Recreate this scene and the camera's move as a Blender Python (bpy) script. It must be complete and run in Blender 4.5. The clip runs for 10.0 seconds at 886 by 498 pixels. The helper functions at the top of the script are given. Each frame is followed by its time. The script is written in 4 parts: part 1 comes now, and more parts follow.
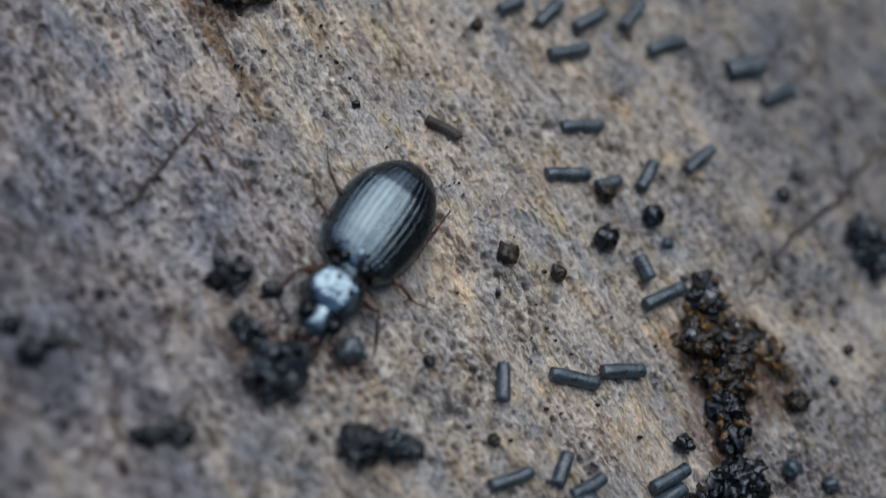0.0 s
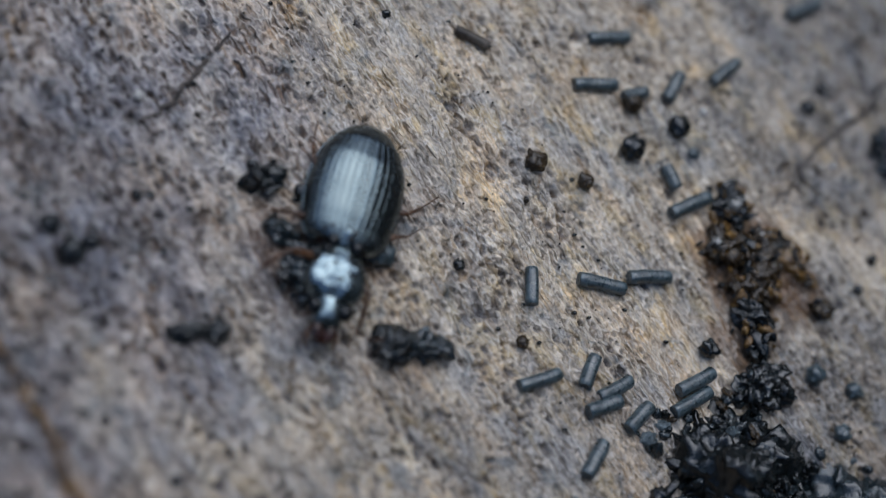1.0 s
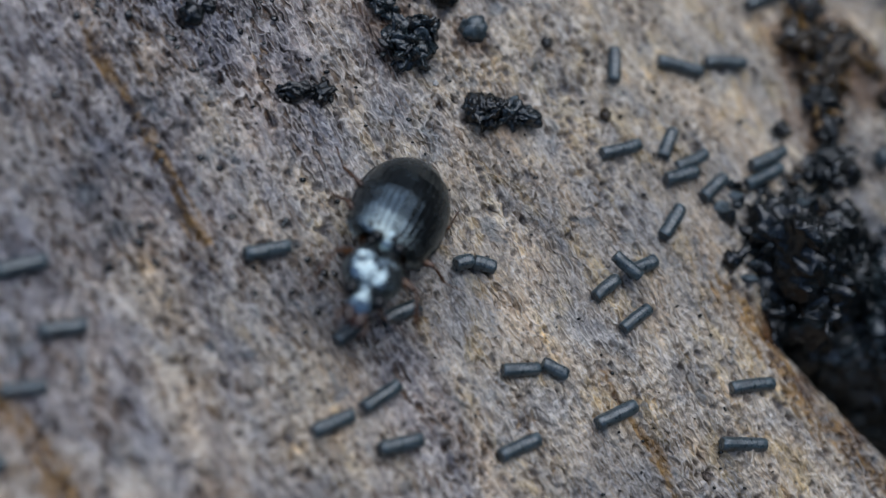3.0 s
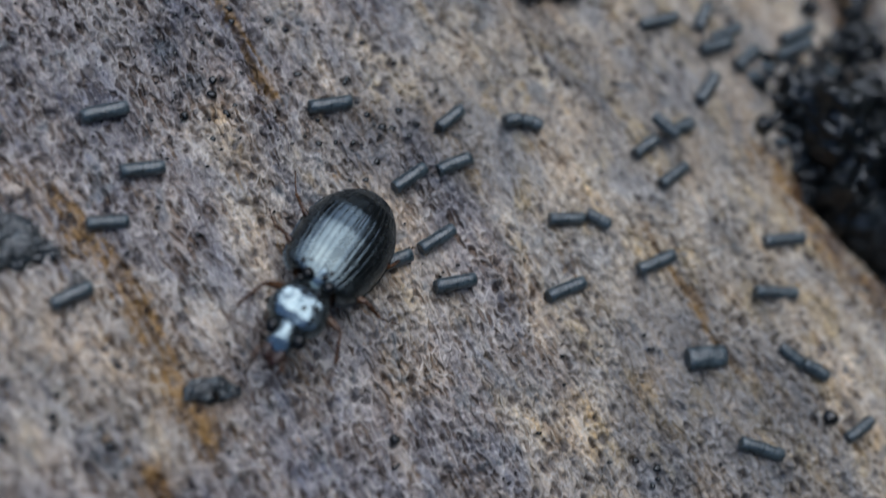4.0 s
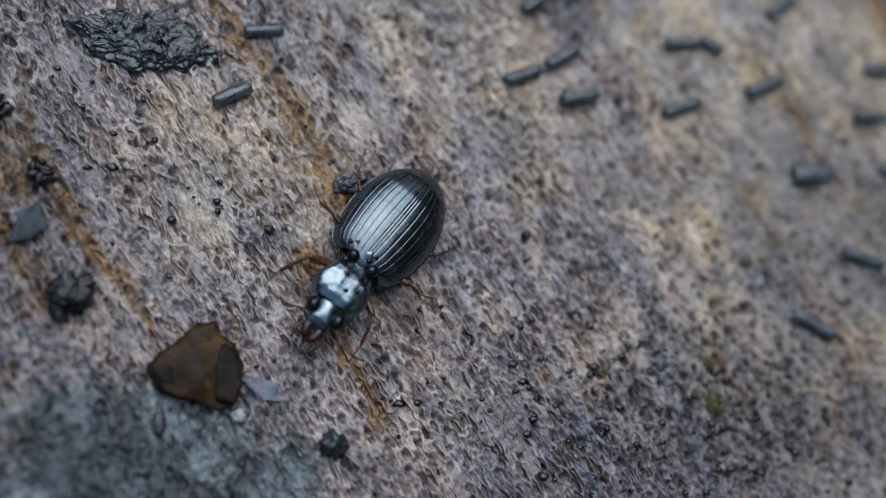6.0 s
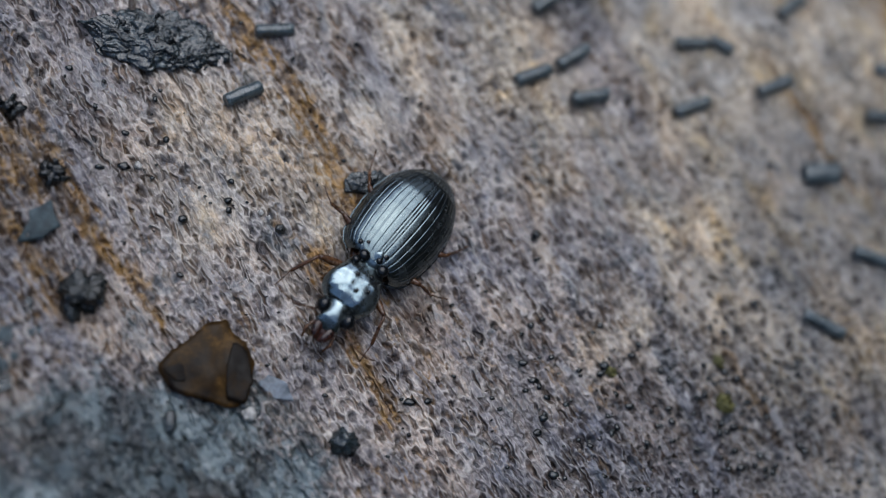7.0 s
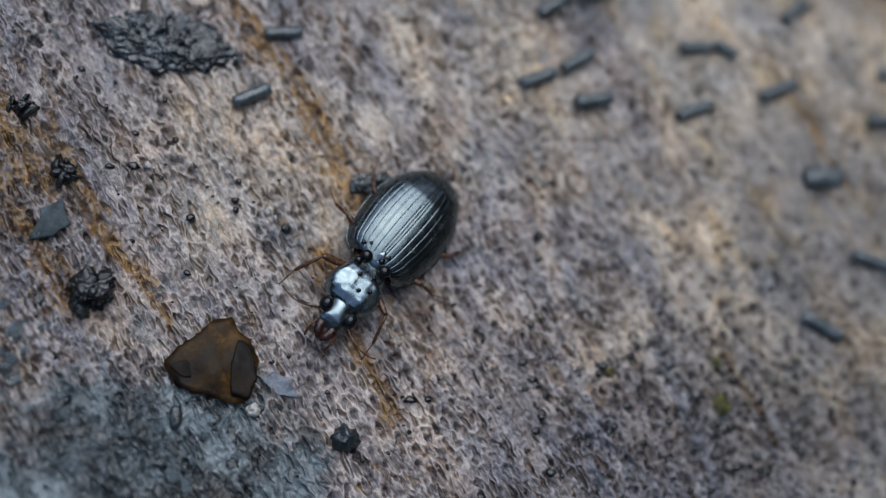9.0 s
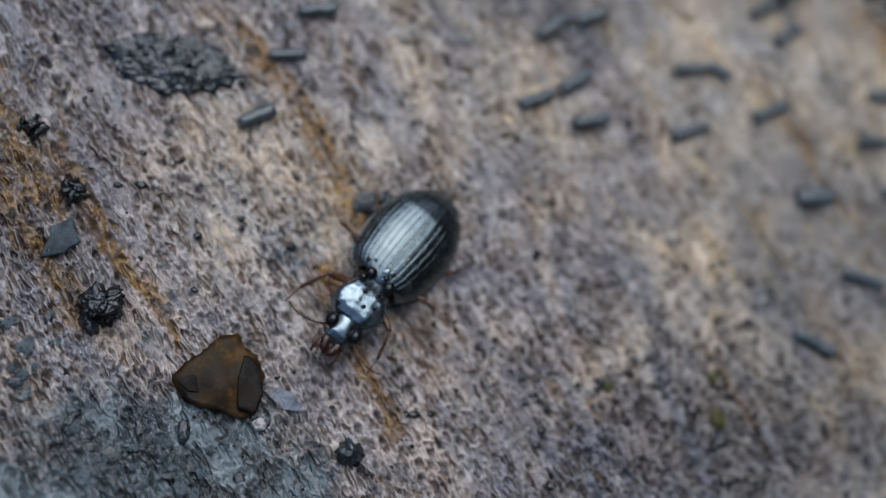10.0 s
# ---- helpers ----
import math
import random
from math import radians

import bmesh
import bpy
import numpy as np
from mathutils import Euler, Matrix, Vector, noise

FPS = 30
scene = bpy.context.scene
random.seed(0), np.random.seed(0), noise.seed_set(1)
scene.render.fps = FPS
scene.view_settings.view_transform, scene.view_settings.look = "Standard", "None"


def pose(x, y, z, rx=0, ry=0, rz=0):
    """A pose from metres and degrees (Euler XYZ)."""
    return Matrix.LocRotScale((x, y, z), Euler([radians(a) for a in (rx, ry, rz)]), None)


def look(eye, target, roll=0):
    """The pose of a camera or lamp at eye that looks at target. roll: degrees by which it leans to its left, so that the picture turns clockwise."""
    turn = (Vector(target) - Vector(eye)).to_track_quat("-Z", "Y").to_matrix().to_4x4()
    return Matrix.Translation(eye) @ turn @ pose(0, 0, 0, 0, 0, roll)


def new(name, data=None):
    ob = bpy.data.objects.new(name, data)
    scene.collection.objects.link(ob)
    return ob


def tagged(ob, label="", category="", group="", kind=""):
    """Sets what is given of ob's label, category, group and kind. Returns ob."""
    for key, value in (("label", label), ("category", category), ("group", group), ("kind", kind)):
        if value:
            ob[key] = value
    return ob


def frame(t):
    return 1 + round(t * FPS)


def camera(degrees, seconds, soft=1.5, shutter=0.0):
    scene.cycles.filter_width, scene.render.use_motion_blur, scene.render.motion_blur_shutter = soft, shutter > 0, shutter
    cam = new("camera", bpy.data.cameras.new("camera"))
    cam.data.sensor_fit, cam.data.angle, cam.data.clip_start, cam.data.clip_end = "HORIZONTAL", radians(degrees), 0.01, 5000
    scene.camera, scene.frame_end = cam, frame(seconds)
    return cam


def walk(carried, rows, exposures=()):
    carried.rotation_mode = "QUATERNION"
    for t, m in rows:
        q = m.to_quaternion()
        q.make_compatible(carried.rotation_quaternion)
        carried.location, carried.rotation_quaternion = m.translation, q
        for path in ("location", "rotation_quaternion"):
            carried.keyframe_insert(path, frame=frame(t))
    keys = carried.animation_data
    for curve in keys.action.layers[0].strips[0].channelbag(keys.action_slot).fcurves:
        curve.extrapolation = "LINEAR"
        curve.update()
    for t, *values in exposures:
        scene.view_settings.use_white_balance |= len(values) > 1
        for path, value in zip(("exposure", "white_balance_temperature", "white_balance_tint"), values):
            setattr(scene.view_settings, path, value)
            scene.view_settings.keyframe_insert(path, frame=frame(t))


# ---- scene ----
MM = 0.001

# camera: a hand-held close-up lens about ten centimetres above the wood
cam = camera(28, 10.0, soft=1.0, shutter=0.3)
cam.data.dof.use_dof = True
cam.data.dof.focus_distance = 0.1094
cam.data.dof.aperture_fstop = 13.5
walk(cam, [
    (0.0, pose(0.00220, -0.01792, 0.09250, 22.39, -22.56, -4.57)),
    (0.3, pose(0.00170, -0.01984, 0.09252, 21.80, -22.28, -4.45)),
    (0.5, pose(0.00184, -0.02017, 0.09253, 21.42, -22.09, -4.37)),
    (0.8, pose(0.00164, -0.02085, 0.09224, 21.19, -22.01, -4.32)),
    (1.0, pose(0.00121, -0.02167, 0.09252, 21.08, -21.99, -4.32)),
    (1.3, pose(0.00095, -0.02355, 0.09266, 20.69, -21.29, -4.12)),
    (1.5, pose(0.00109, -0.02529, 0.09370, 20.46, -20.88, -3.97)),
    (1.8, pose(0.00107, -0.02620, 0.09422, 20.10, -20.55, -3.92)),
    (2.0, pose(0.00097, -0.02770, 0.09464, 19.86, -20.33, -3.81)),
    (2.3, pose(0.00079, -0.03120, 0.09327, 19.35, -19.97, -3.34)),
    (2.5, pose(0.00000, -0.03273, 0.09449, 19.11, -19.83, -3.37)),
    (2.7, pose(-0.00045, -0.03371, 0.09491, 19.06, -19.70, -2.95)),
    (3.8, pose(-0.00329, -0.04342, 0.10024, 19.20, -18.59, -2.64)),
    (4.0, pose(-0.00397, -0.04700, 0.09925, 19.50, -18.33, -2.71)),
    (4.3, pose(-0.00514, -0.04994, 0.09947, 19.10, -18.15, -2.43)),
    (4.5, pose(-0.00577, -0.05070, 0.09880, 18.83, -18.06, -2.20)),
    (5.0, pose(-0.00702, -0.05329, 0.09984, 18.34, -17.23, -1.54)),
    (5.5, pose(-0.00966, -0.05793, 0.10057, 18.84, -17.25, -1.77)),
    (6.0, pose(-0.01148, -0.06023, 0.10151, 18.78, -17.34, -1.86)),
    (7.5, pose(-0.01124, -0.06049, 0.10216, 18.75, -16.68, -1.56)),
    (8.0, pose(-0.01180, -0.06052, 0.10337, 18.61, -16.62, -1.38)),
    (8.5, pose(-0.01106, -0.06020, 0.10467, 18.30, -16.34, -0.97)),
    (9.0, pose(-0.01018, -0.05979, 0.10480, 17.77, -16.10, -0.70)),
    (9.5, pose(-0.01178, -0.05948, 0.10559, 18.01, -16.71, -0.79)),
    (10.0, pose(-0.01218, -0.06055, 0.10636, 18.45, -16.75, -0.89)),
], exposures=[(0.0, -0.13, 6080, 8), (0.5, -0.04, 6080, 8), (2.5, 0.0, 6080, 8), (4.0, -0.02, 6130, 8), (5.0, -0.05, 6200, 8), (5.6, 0.04, 6200, 8), (8.0, 0.18, 6330, 8), (10.0, 0.18, 6330, 8)])

# light: an overcast sky over a clearing, a broad dim sun behind thin cloud
world = bpy.data.worlds.new("world")
scene.world = world
world.use_nodes = True
wn = world.node_tree.nodes
sky = wn.new("ShaderNodeTexSky")
sky.sky_type = "NISHITA"
sky.sun_disc = False
sky.sun_elevation, sky.sun_rotation = radians(62), radians(4)
sky.air_density, sky.dust_density, sky.ozone_density = 1.0, 1.6, 1.6
background = wn["Background"]
background.inputs["Strength"].default_value = 0.165
world.node_tree.links.new(sky.outputs["Color"], background.inputs["Color"])
sun_data = bpy.data.lights.new("sun", "SUN")
sun_data.energy, sun_data.angle, sun_data.color = 1.6, radians(62), (0.97, 0.985, 1.0)
sun = new("sun", sun_data)
sun.matrix_world = look((-0.02, 0.38, 0.92), (0, 0, 0))


# ---- materials ----
def material(name, rough=0.6, metal=0.0):
    mat = bpy.data.materials.new(name)
    mat.use_nodes = True
    shader = mat.node_tree.nodes["Principled BSDF"]
    shader.inputs["Roughness"].default_value = rough
    shader.inputs["Metallic"].default_value = metal
    return mat, mat.node_tree.nodes, mat.node_tree.links, shader


def coords(nodes, links, turn=0.0, scale=(1, 1, 1)):
    """Object coordinates in millimetres, turned about the upright axis."""
    where = nodes.new("ShaderNodeTexCoord")
    first = nodes.new("ShaderNodeMapping")
    first.inputs["Rotation"].default_value = (0, 0, radians(turn))
    first.inputs["Scale"].default_value = (1000, 1000, 1000)
    links.new(where.outputs["Object"], first.inputs["Vector"])
    second = nodes.new("ShaderNodeMapping")
    second.inputs["Scale"].default_value = scale
    links.new(first.outputs["Vector"], second.inputs["Vector"])
    return second.outputs["Vector"]


def grain(nodes, links, vector, scale, detail=4.0, rough=0.6, distortion=0.0):
    tex = nodes.new("ShaderNodeTexNoise")
    tex.inputs["Scale"].default_value = scale
    tex.inputs["Detail"].default_value = detail
    tex.inputs["Roughness"].default_value = rough
    tex.inputs["Distortion"].default_value = distortion
    links.new(vector, tex.inputs["Vector"])
    return tex.outputs["Fac"]


def ramp(nodes, links, fac, stops):
    node = nodes.new("ShaderNodeValToRGB")
    node.color_ramp.interpolation = "EASE"
    while len(node.color_ramp.elements) < len(stops):
        node.color_ramp.elements.new(0.5)
    for element, (at, colour) in zip(node.color_ramp.elements, stops):
        element.position = at
        element.color = (*colour, 1) if len(colour) == 3 else (colour[0],) * 3 + (1,)
    links.new(fac, node.inputs["Fac"])
    return node.outputs["Color"]


def mix(nodes, links, fac, a, b, kind="MIX"):
    node = nodes.new("ShaderNodeMix")
    node.data_type, node.blend_type = "RGBA", kind
    for value, index in ((fac, 0), (a, 6), (b, 7)):
        if isinstance(value, (int, float)):
            node.inputs[index].default_value = value
        elif isinstance(value, tuple):
            node.inputs[index].default_value = (*value, 1)
        else:
            links.new(value, node.inputs[index])
    return node.outputs[2]


def bump(nodes, links, shader, height, strength, distance):
    node = nodes.new("ShaderNodeBump")
    node.inputs["Strength"].default_value = strength
    node.inputs["Distance"].default_value = distance
    links.new(height, node.inputs["Height"])
    links.new(node.outputs["Normal"], shader.inputs["Normal"])


GRAIN = -59.0  # direction of the wood's fibres, degrees


def field(nodes, name):
    """A mask that the wood's mesh carries, 0 to 1."""
    node = nodes.new("ShaderNodeAttribute")
    node.attribute_type, node.attribute_name = "GEOMETRY", name
    return node.outputs["Fac"]


def wood_material():
    mat, nodes, links, shader = material("weathered_wet_wood", 0.4)
    round_ = coords(nodes, links)
    fibre = coords(nodes, links, -GRAIN, (0.3, 1.0, 1.0))
    short = coords(nodes, links, -GRAIN, (0.55, 1.0, 1.0))
    # bleached heartwood and grey weathered wood, each with its own cloudy tones
    tone = grain(nodes, links, short, 0.55, 4, 0.6, 0.5)
    tan = ramp(nodes, links, tone, [(0.3, (0.35, 0.304, 0.243)), (0.5, (0.497, 0.427, 0.334)), (0.7, (0.648, 0.557, 0.43))])
    grey = ramp(nodes, links, tone, [(0.3, (0.187, 0.171, 0.183)), (0.5, (0.315, 0.285, 0.285)), (0.7, (0.465, 0.413, 0.378))])
    base = mix(nodes, links, field(nodes, "heartwood"), grey, tan)
    # violet and rosy patches a few millimetres wide
    cloud = ramp(nodes, links, grain(nodes, links, coords(nodes, links, -GRAIN, (0.6, 1.0, 1.0)), 0.24, 4, 0.62, 0.5), [(0.34, (0.68, 0.74, 0.86)), (0.5, (1.0, 0.985, 0.965)), (0.66, (1.27, 1.13, 0.96))])
    base = mix(nodes, links, 1.0, base, cloud, "MULTIPLY")
    ochre = ramp(nodes, links, grain(nodes, links, coords(nodes, links, -GRAIN, (0.45, 1.0, 1.0)), 0.5, 4, 0.6, 0.4), [(0.49, (1.0, 1.0, 1.0)), (0.66, (1.1, 0.985, 0.72))])
    base = mix(nodes, links, field(nodes, "heartwood"), base, mix(nodes, links, 1.0, base, ochre, "MULTIPLY"))
    # single fibres, a little lighter or darker than their neighbours
    lines = ramp(nodes, links, grain(nodes, links, coords(nodes, links, -GRAIN, (0.16, 1.0, 1.0)), 2.2, 3, 0.55, 0.6), [(0.3, (0.76, 0.75, 0.76)), (0.7, (1.17, 1.155, 1.13))])
    base = mix(nodes, links, 1.0, base, lines, "MULTIPLY")
    fine = grain(nodes, links, short, 5.0, 3, 0.6, 0.4)
    base = mix(nodes, links, 1.0, base, ramp(nodes, links, fine, [(0.3, (0.68,)), (0.7, (1.2,))]), "MULTIPLY")
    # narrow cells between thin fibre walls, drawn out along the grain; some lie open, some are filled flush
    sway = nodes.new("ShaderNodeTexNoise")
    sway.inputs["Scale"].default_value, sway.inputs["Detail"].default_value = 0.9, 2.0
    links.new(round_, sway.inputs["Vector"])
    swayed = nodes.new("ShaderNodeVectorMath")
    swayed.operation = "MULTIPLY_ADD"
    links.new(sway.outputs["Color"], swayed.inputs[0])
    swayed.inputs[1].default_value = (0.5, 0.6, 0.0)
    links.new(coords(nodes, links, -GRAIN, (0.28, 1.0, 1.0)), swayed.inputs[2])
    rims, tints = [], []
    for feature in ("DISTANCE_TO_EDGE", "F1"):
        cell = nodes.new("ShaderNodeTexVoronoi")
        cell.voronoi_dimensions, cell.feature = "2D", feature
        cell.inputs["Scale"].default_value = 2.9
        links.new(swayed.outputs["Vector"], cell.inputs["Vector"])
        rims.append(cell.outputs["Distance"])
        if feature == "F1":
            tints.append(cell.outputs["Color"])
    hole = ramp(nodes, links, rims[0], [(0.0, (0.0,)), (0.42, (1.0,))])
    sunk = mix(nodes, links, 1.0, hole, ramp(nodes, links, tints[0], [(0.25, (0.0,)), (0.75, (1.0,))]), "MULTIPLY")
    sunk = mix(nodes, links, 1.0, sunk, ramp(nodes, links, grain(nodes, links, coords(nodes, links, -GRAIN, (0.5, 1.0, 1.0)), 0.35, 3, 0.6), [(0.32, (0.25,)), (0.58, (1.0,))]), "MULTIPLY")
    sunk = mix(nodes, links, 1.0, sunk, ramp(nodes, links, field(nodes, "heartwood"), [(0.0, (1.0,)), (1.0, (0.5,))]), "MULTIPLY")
    # open middles darker brown: fibre tone plus shade the bump cannot cast
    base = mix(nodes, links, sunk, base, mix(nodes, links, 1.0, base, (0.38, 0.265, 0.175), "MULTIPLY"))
    # pale fibre walls, with the wet rims' sheen put into the colour
    pale = ramp(nodes, links, rims[0], [(0.03, (0.5,)), (0.12, (0.0,))])
    base = mix(nodes, links, mix(nodes, links, 1.0, pale, ramp(nodes, links, tone, [(0.35, (0.3,)), (0.6, (1.0,))]), "MULTIPLY"), base, (0.62, 0.56, 0.49))
    # amber resin threads, and a dark tone in the open pores and splits
    rust = ramp(nodes, links, grain(nodes, links, fibre, 1.1, 3, 0.6), [(0.35, (0.085, 0.043, 0.015)), (0.65, (0.36, 0.2, 0.06))])
    base = mix(nodes, links, field(nodes, "amber"), base, rust)
    pore_dark = ramp(nodes, links, grain(nodes, links, round_, 0.5, 3, 0.6), [(0.4, (0.05, 0.047, 0.055)), (0.6, (0.085, 0.06, 0.045))])
    base = mix(nodes, links, field(nodes, "pore_dark"), base, pore_dark)
    # teal-grey algae film in small patches
    algae = ramp(nodes, links, grain(nodes, links, round_, 0.42, 4, 0.62, 0.6), [(0.56, (0.0,)), (0.7, (0.55,))])
    base = mix(nodes, links, algae, base, (0.11, 0.135, 0.15))
    # blue-grey lichen film in the near corner, in broad soft blotches
    blotch = ramp(nodes, links, grain(nodes, links, round_, 0.2, 4, 0.6, 0.8), [(0.36, (0.007, 0.012, 0.014)), (0.49, (0.03, 0.046, 0.053)), (0.6, (0.135, 0.178, 0.192)), (0.72, (0.25, 0.305, 0.31))])
    base = mix(nodes, links, field(nodes, "lichen"), base, blotch)
    # brown wet stains, and shade about the beetle painted in as stain
    stain_shade = ramp(nodes, links, field(nodes, "damp_shade"), [(0.0, (1.0, 1.0, 1.0)), (1.0, (0.3, 0.19, 0.11))])
    base = mix(nodes, links, 1.0, base, stain_shade, "MULTIPLY")
    # broad darker zones: duller wood, plus the lens's corner falloff put into the colour
    dim_tone = ramp(nodes, links, field(nodes, "dim_zones"), [(0.0, (1.0, 1.0, 1.0)), (1.0, (0.47, 0.5, 0.57))])
    base = mix(nodes, links, 1.0, base, dim_tone, "MULTIPLY")
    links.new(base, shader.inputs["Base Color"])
    wet = ramp(nodes, links, grain(nodes, links, round_, 0.5, 4, 0.6), [(0.35, (0.1,)), (0.7, (0.27,))])
    links.new(wet, shader.inputs["Roughness"])
    shader.inputs["IOR"].default_value = 1.65
    worm = grain(nodes, links, short, 3.6, 2, 0.5, 1.2)
    rough_ = mix(nodes, links, 0.3, worm, fine)
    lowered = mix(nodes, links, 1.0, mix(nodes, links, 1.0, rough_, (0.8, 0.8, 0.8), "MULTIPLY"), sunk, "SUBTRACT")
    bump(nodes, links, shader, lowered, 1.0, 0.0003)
    return mat


def speckled(name, dark, mid, light, scale, rough, depth=0.0001, metal=0.0, strength=0.7):
    """A grainy material of three tones, coarse and fine, with fine relief."""
    mat, nodes, links, shader = material(name, rough, metal)
    at = coords(nodes, links)
    coarse = ramp(nodes, links, grain(nodes, links, at, scale, 5, 0.65), [(0.34, dark), (0.52, mid), (0.70, light)])
    fine = ramp(nodes, links, grain(nodes, links, at, scale * 5, 3, 0.6), [(0.3, (0.55,)), (0.7, (1.0,))])
    links.new(mix(nodes, links, 0.8, coarse, fine, "MULTIPLY"), shader.inputs["Base Color"])
    gloss = ramp(nodes, links, grain(nodes, links, at, scale * 2, 4, 0.6), [(0.3, (rough * 0.7,)), (0.7, (min(rough * 1.3, 1.0),))])
    links.new(gloss, shader.inputs["Roughness"])
    bump(nodes, links, shader, grain(nodes, links, at, scale * 4, 4, 0.7), strength, depth)
    return mat


WOOD = wood_material()
FLOOR = speckled("leaf_litter", (0.02, 0.015, 0.01), (0.05, 0.04, 0.025), (0.09, 0.07, 0.045), 0.02, 0.8, 0.002)
UNSEEN_FOREST = speckled("unseen_dark_forest", (0.006, 0.008, 0.005), (0.014, 0.018, 0.01), (0.03, 0.038, 0.02), 0.004, 0.9, 0.002)
PELLET = speckled("dry_frass", (0.019, 0.03, 0.035), (0.047, 0.07, 0.08), (0.092, 0.13, 0.146), 1.7, 0.34, 0.00006, 0.0, 0.5)
BROWN_PELLET = speckled("brown_frass", (0.03, 0.022, 0.016), (0.07, 0.055, 0.042), (0.13, 0.11, 0.09), 1.4, 0.45, 0.00006)
SOIL = speckled("wet_black_soil", (0.0018, 0.0022, 0.0022), (0.0055, 0.0078, 0.0085), (0.033, 0.042, 0.043), 1.6, 0.08, 0.0001, 0.0, 0.4)
GREY_SOIL = speckled("damp_grey_soil", (0.006, 0.009, 0.0102), (0.019, 0.0275, 0.0315), (0.062, 0.084, 0.094), 1.6, 0.12, 0.0001, 0.0, 0.4)
BROWN_SOIL = speckled("brown_humus", (0.01, 0.006, 0.002), (0.034, 0.02, 0.007), (0.1, 0.062, 0.024), 1.5, 0.12, 0.0001)
AMBER = speckled("amber_resin", (0.05, 0.024, 0.005), (0.15, 0.078, 0.018), (0.33, 0.2, 0.07), 1.2, 0.1, 0.00006)
FLAKE = speckled("brown_bud_scale", (0.006, 0.0035, 0.002), (0.034, 0.018, 0.005), (0.125, 0.066, 0.018), 0.55, 0.42, 0.00006)
FLAKE.node_tree.nodes["Principled BSDF"].inputs["Specular IOR Level"].default_value = 0.12
HUSK = speckled("dark_bud_husk", (0.002, 0.0018, 0.0016), (0.009, 0.006, 0.004), (0.035, 0.021, 0.01), 0.8, 0.6, 0.00006)
HUSK.node_tree.nodes["Principled BSDF"].inputs["Specular IOR Level"].default_value = 0.15
STONE = speckled("pale_grit", (0.3, 0.29, 0.27), (0.55, 0.53, 0.5), (0.8, 0.78, 0.74), 1.5, 0.3)
LICHEN = speckled("grey_lichen", (0.025, 0.036, 0.042), (0.09, 0.118, 0.132), (0.23, 0.28, 0.3), 0.8, 0.35, 0.0002)
TEAL_FLAKE = speckled("dark_teal_flake", (0.02, 0.032, 0.038), (0.05, 0.072, 0.082), (0.11, 0.14, 0.155), 0.9, 0.5, 0.0001)
TEAL_FLAKE.node_tree.nodes["Principled BSDF"].inputs["Specular IOR Level"].default_value = 0.2
BLUE_FLAKE = speckled("blue_grey_flake", (0.08, 0.10, 0.12), (0.17, 0.20, 0.24), (0.32, 0.36, 0.41), 0.9, 0.4)
MOSS = speckled("yellow_green_moss", (0.04, 0.038, 0.008), (0.10, 0.095, 0.02), (0.2, 0.18, 0.05), 2.2, 0.6)
ROOT = speckled("dark_rootlet", (0.025, 0.018, 0.014), (0.06, 0.045, 0.036), (0.11, 0.085, 0.07), 1.8, 0.5)

# everything is wet: a film of water raises the gloss
for _wet, _ior in ((SOIL, 1.62), (GREY_SOIL, 1.65), (PELLET, 1.75), (BROWN_SOIL, 1.6), (AMBER, 1.6)):
    _wet.node_tree.nodes["Principled BSDF"].inputs["IOR"].default_value = _ior


def chitin(name, ior, rough, tone):
    mat, nodes, links, shader = material(name, rough)
    at = coords(nodes, links)
    colour = ramp(nodes, links, grain(nodes, links, at, 0.9, 5, 0.65), [(0.3, (tone * 0.6, tone * 0.65, tone * 0.7)), (0.7, (tone * 1.4, tone * 1.45, tone * 1.5))])
    links.new(colour, shader.inputs["Base Color"])
    shader.inputs["IOR"].default_value = ior
    shader.inputs["Specular Tint"].default_value = (0.74, 0.93, 1.0, 1)
    links.new(ramp(nodes, links, grain(nodes, links, at, 1.1, 4, 0.6), [(0.3, (rough * 0.7,)), (0.7, (rough * 1.35,))]), shader.inputs["Roughness"])
    bump(nodes, links, shader, grain(nodes, links, at, 5.0, 4, 0.65), 0.25, 0.00002)
    return mat


CHITIN = chitin("black_chitin", 2.25, 0.235, 0.006)
SHIELD = chitin("polished_chitin", 3.2, 0.26, 0.01)
LEG = speckled("red_brown_chitin", (0.03, 0.012, 0.006), (0.08, 0.034, 0.014), (0.16, 0.075, 0.03), 1.5, 0.25, 0.00002)
JAW = speckled("dark_red_chitin", (0.012, 0.004, 0.002), (0.035, 0.01, 0.005), (0.08, 0.024, 0.011), 1.5, 0.3, 0.00002)
WATER, _, _, _shader = material("water_over_black", 0.06)
_shader.inputs["Base Color"].default_value = (0.006, 0.007, 0.008, 1)
_shader.inputs["IOR"].default_value = 1.4


# ---- helpers for shapes, all in millimetres ----
def mesh_from(bm, name, mat, smooth=True):
    bmesh.ops.scale(bm, vec=(MM, MM, MM), verts=bm.verts)
    bmesh.ops.recalc_face_normals(bm, faces=bm.faces)
    data = bpy.data.meshes.new(name)
    bm.to_mesh(data)
    bm.free()
    data.materials.append(mat)
    for face in data.polygons:
        face.use_smooth = smooth
    return data


def part(name, bm, mat, parent, label="", smooth=True):
    ob = new(name, mesh_from(bm, name, mat, smooth))
    ob.parent = parent
    return tagged(ob, label=label)


def thing(name, bm, mat, m, label, category, group="", kind="", smooth=True):
    ob = new(name, mesh_from(bm, name, mat, smooth))
    ob.matrix_basis = m
    return tagged(ob, label, category, group, kind)


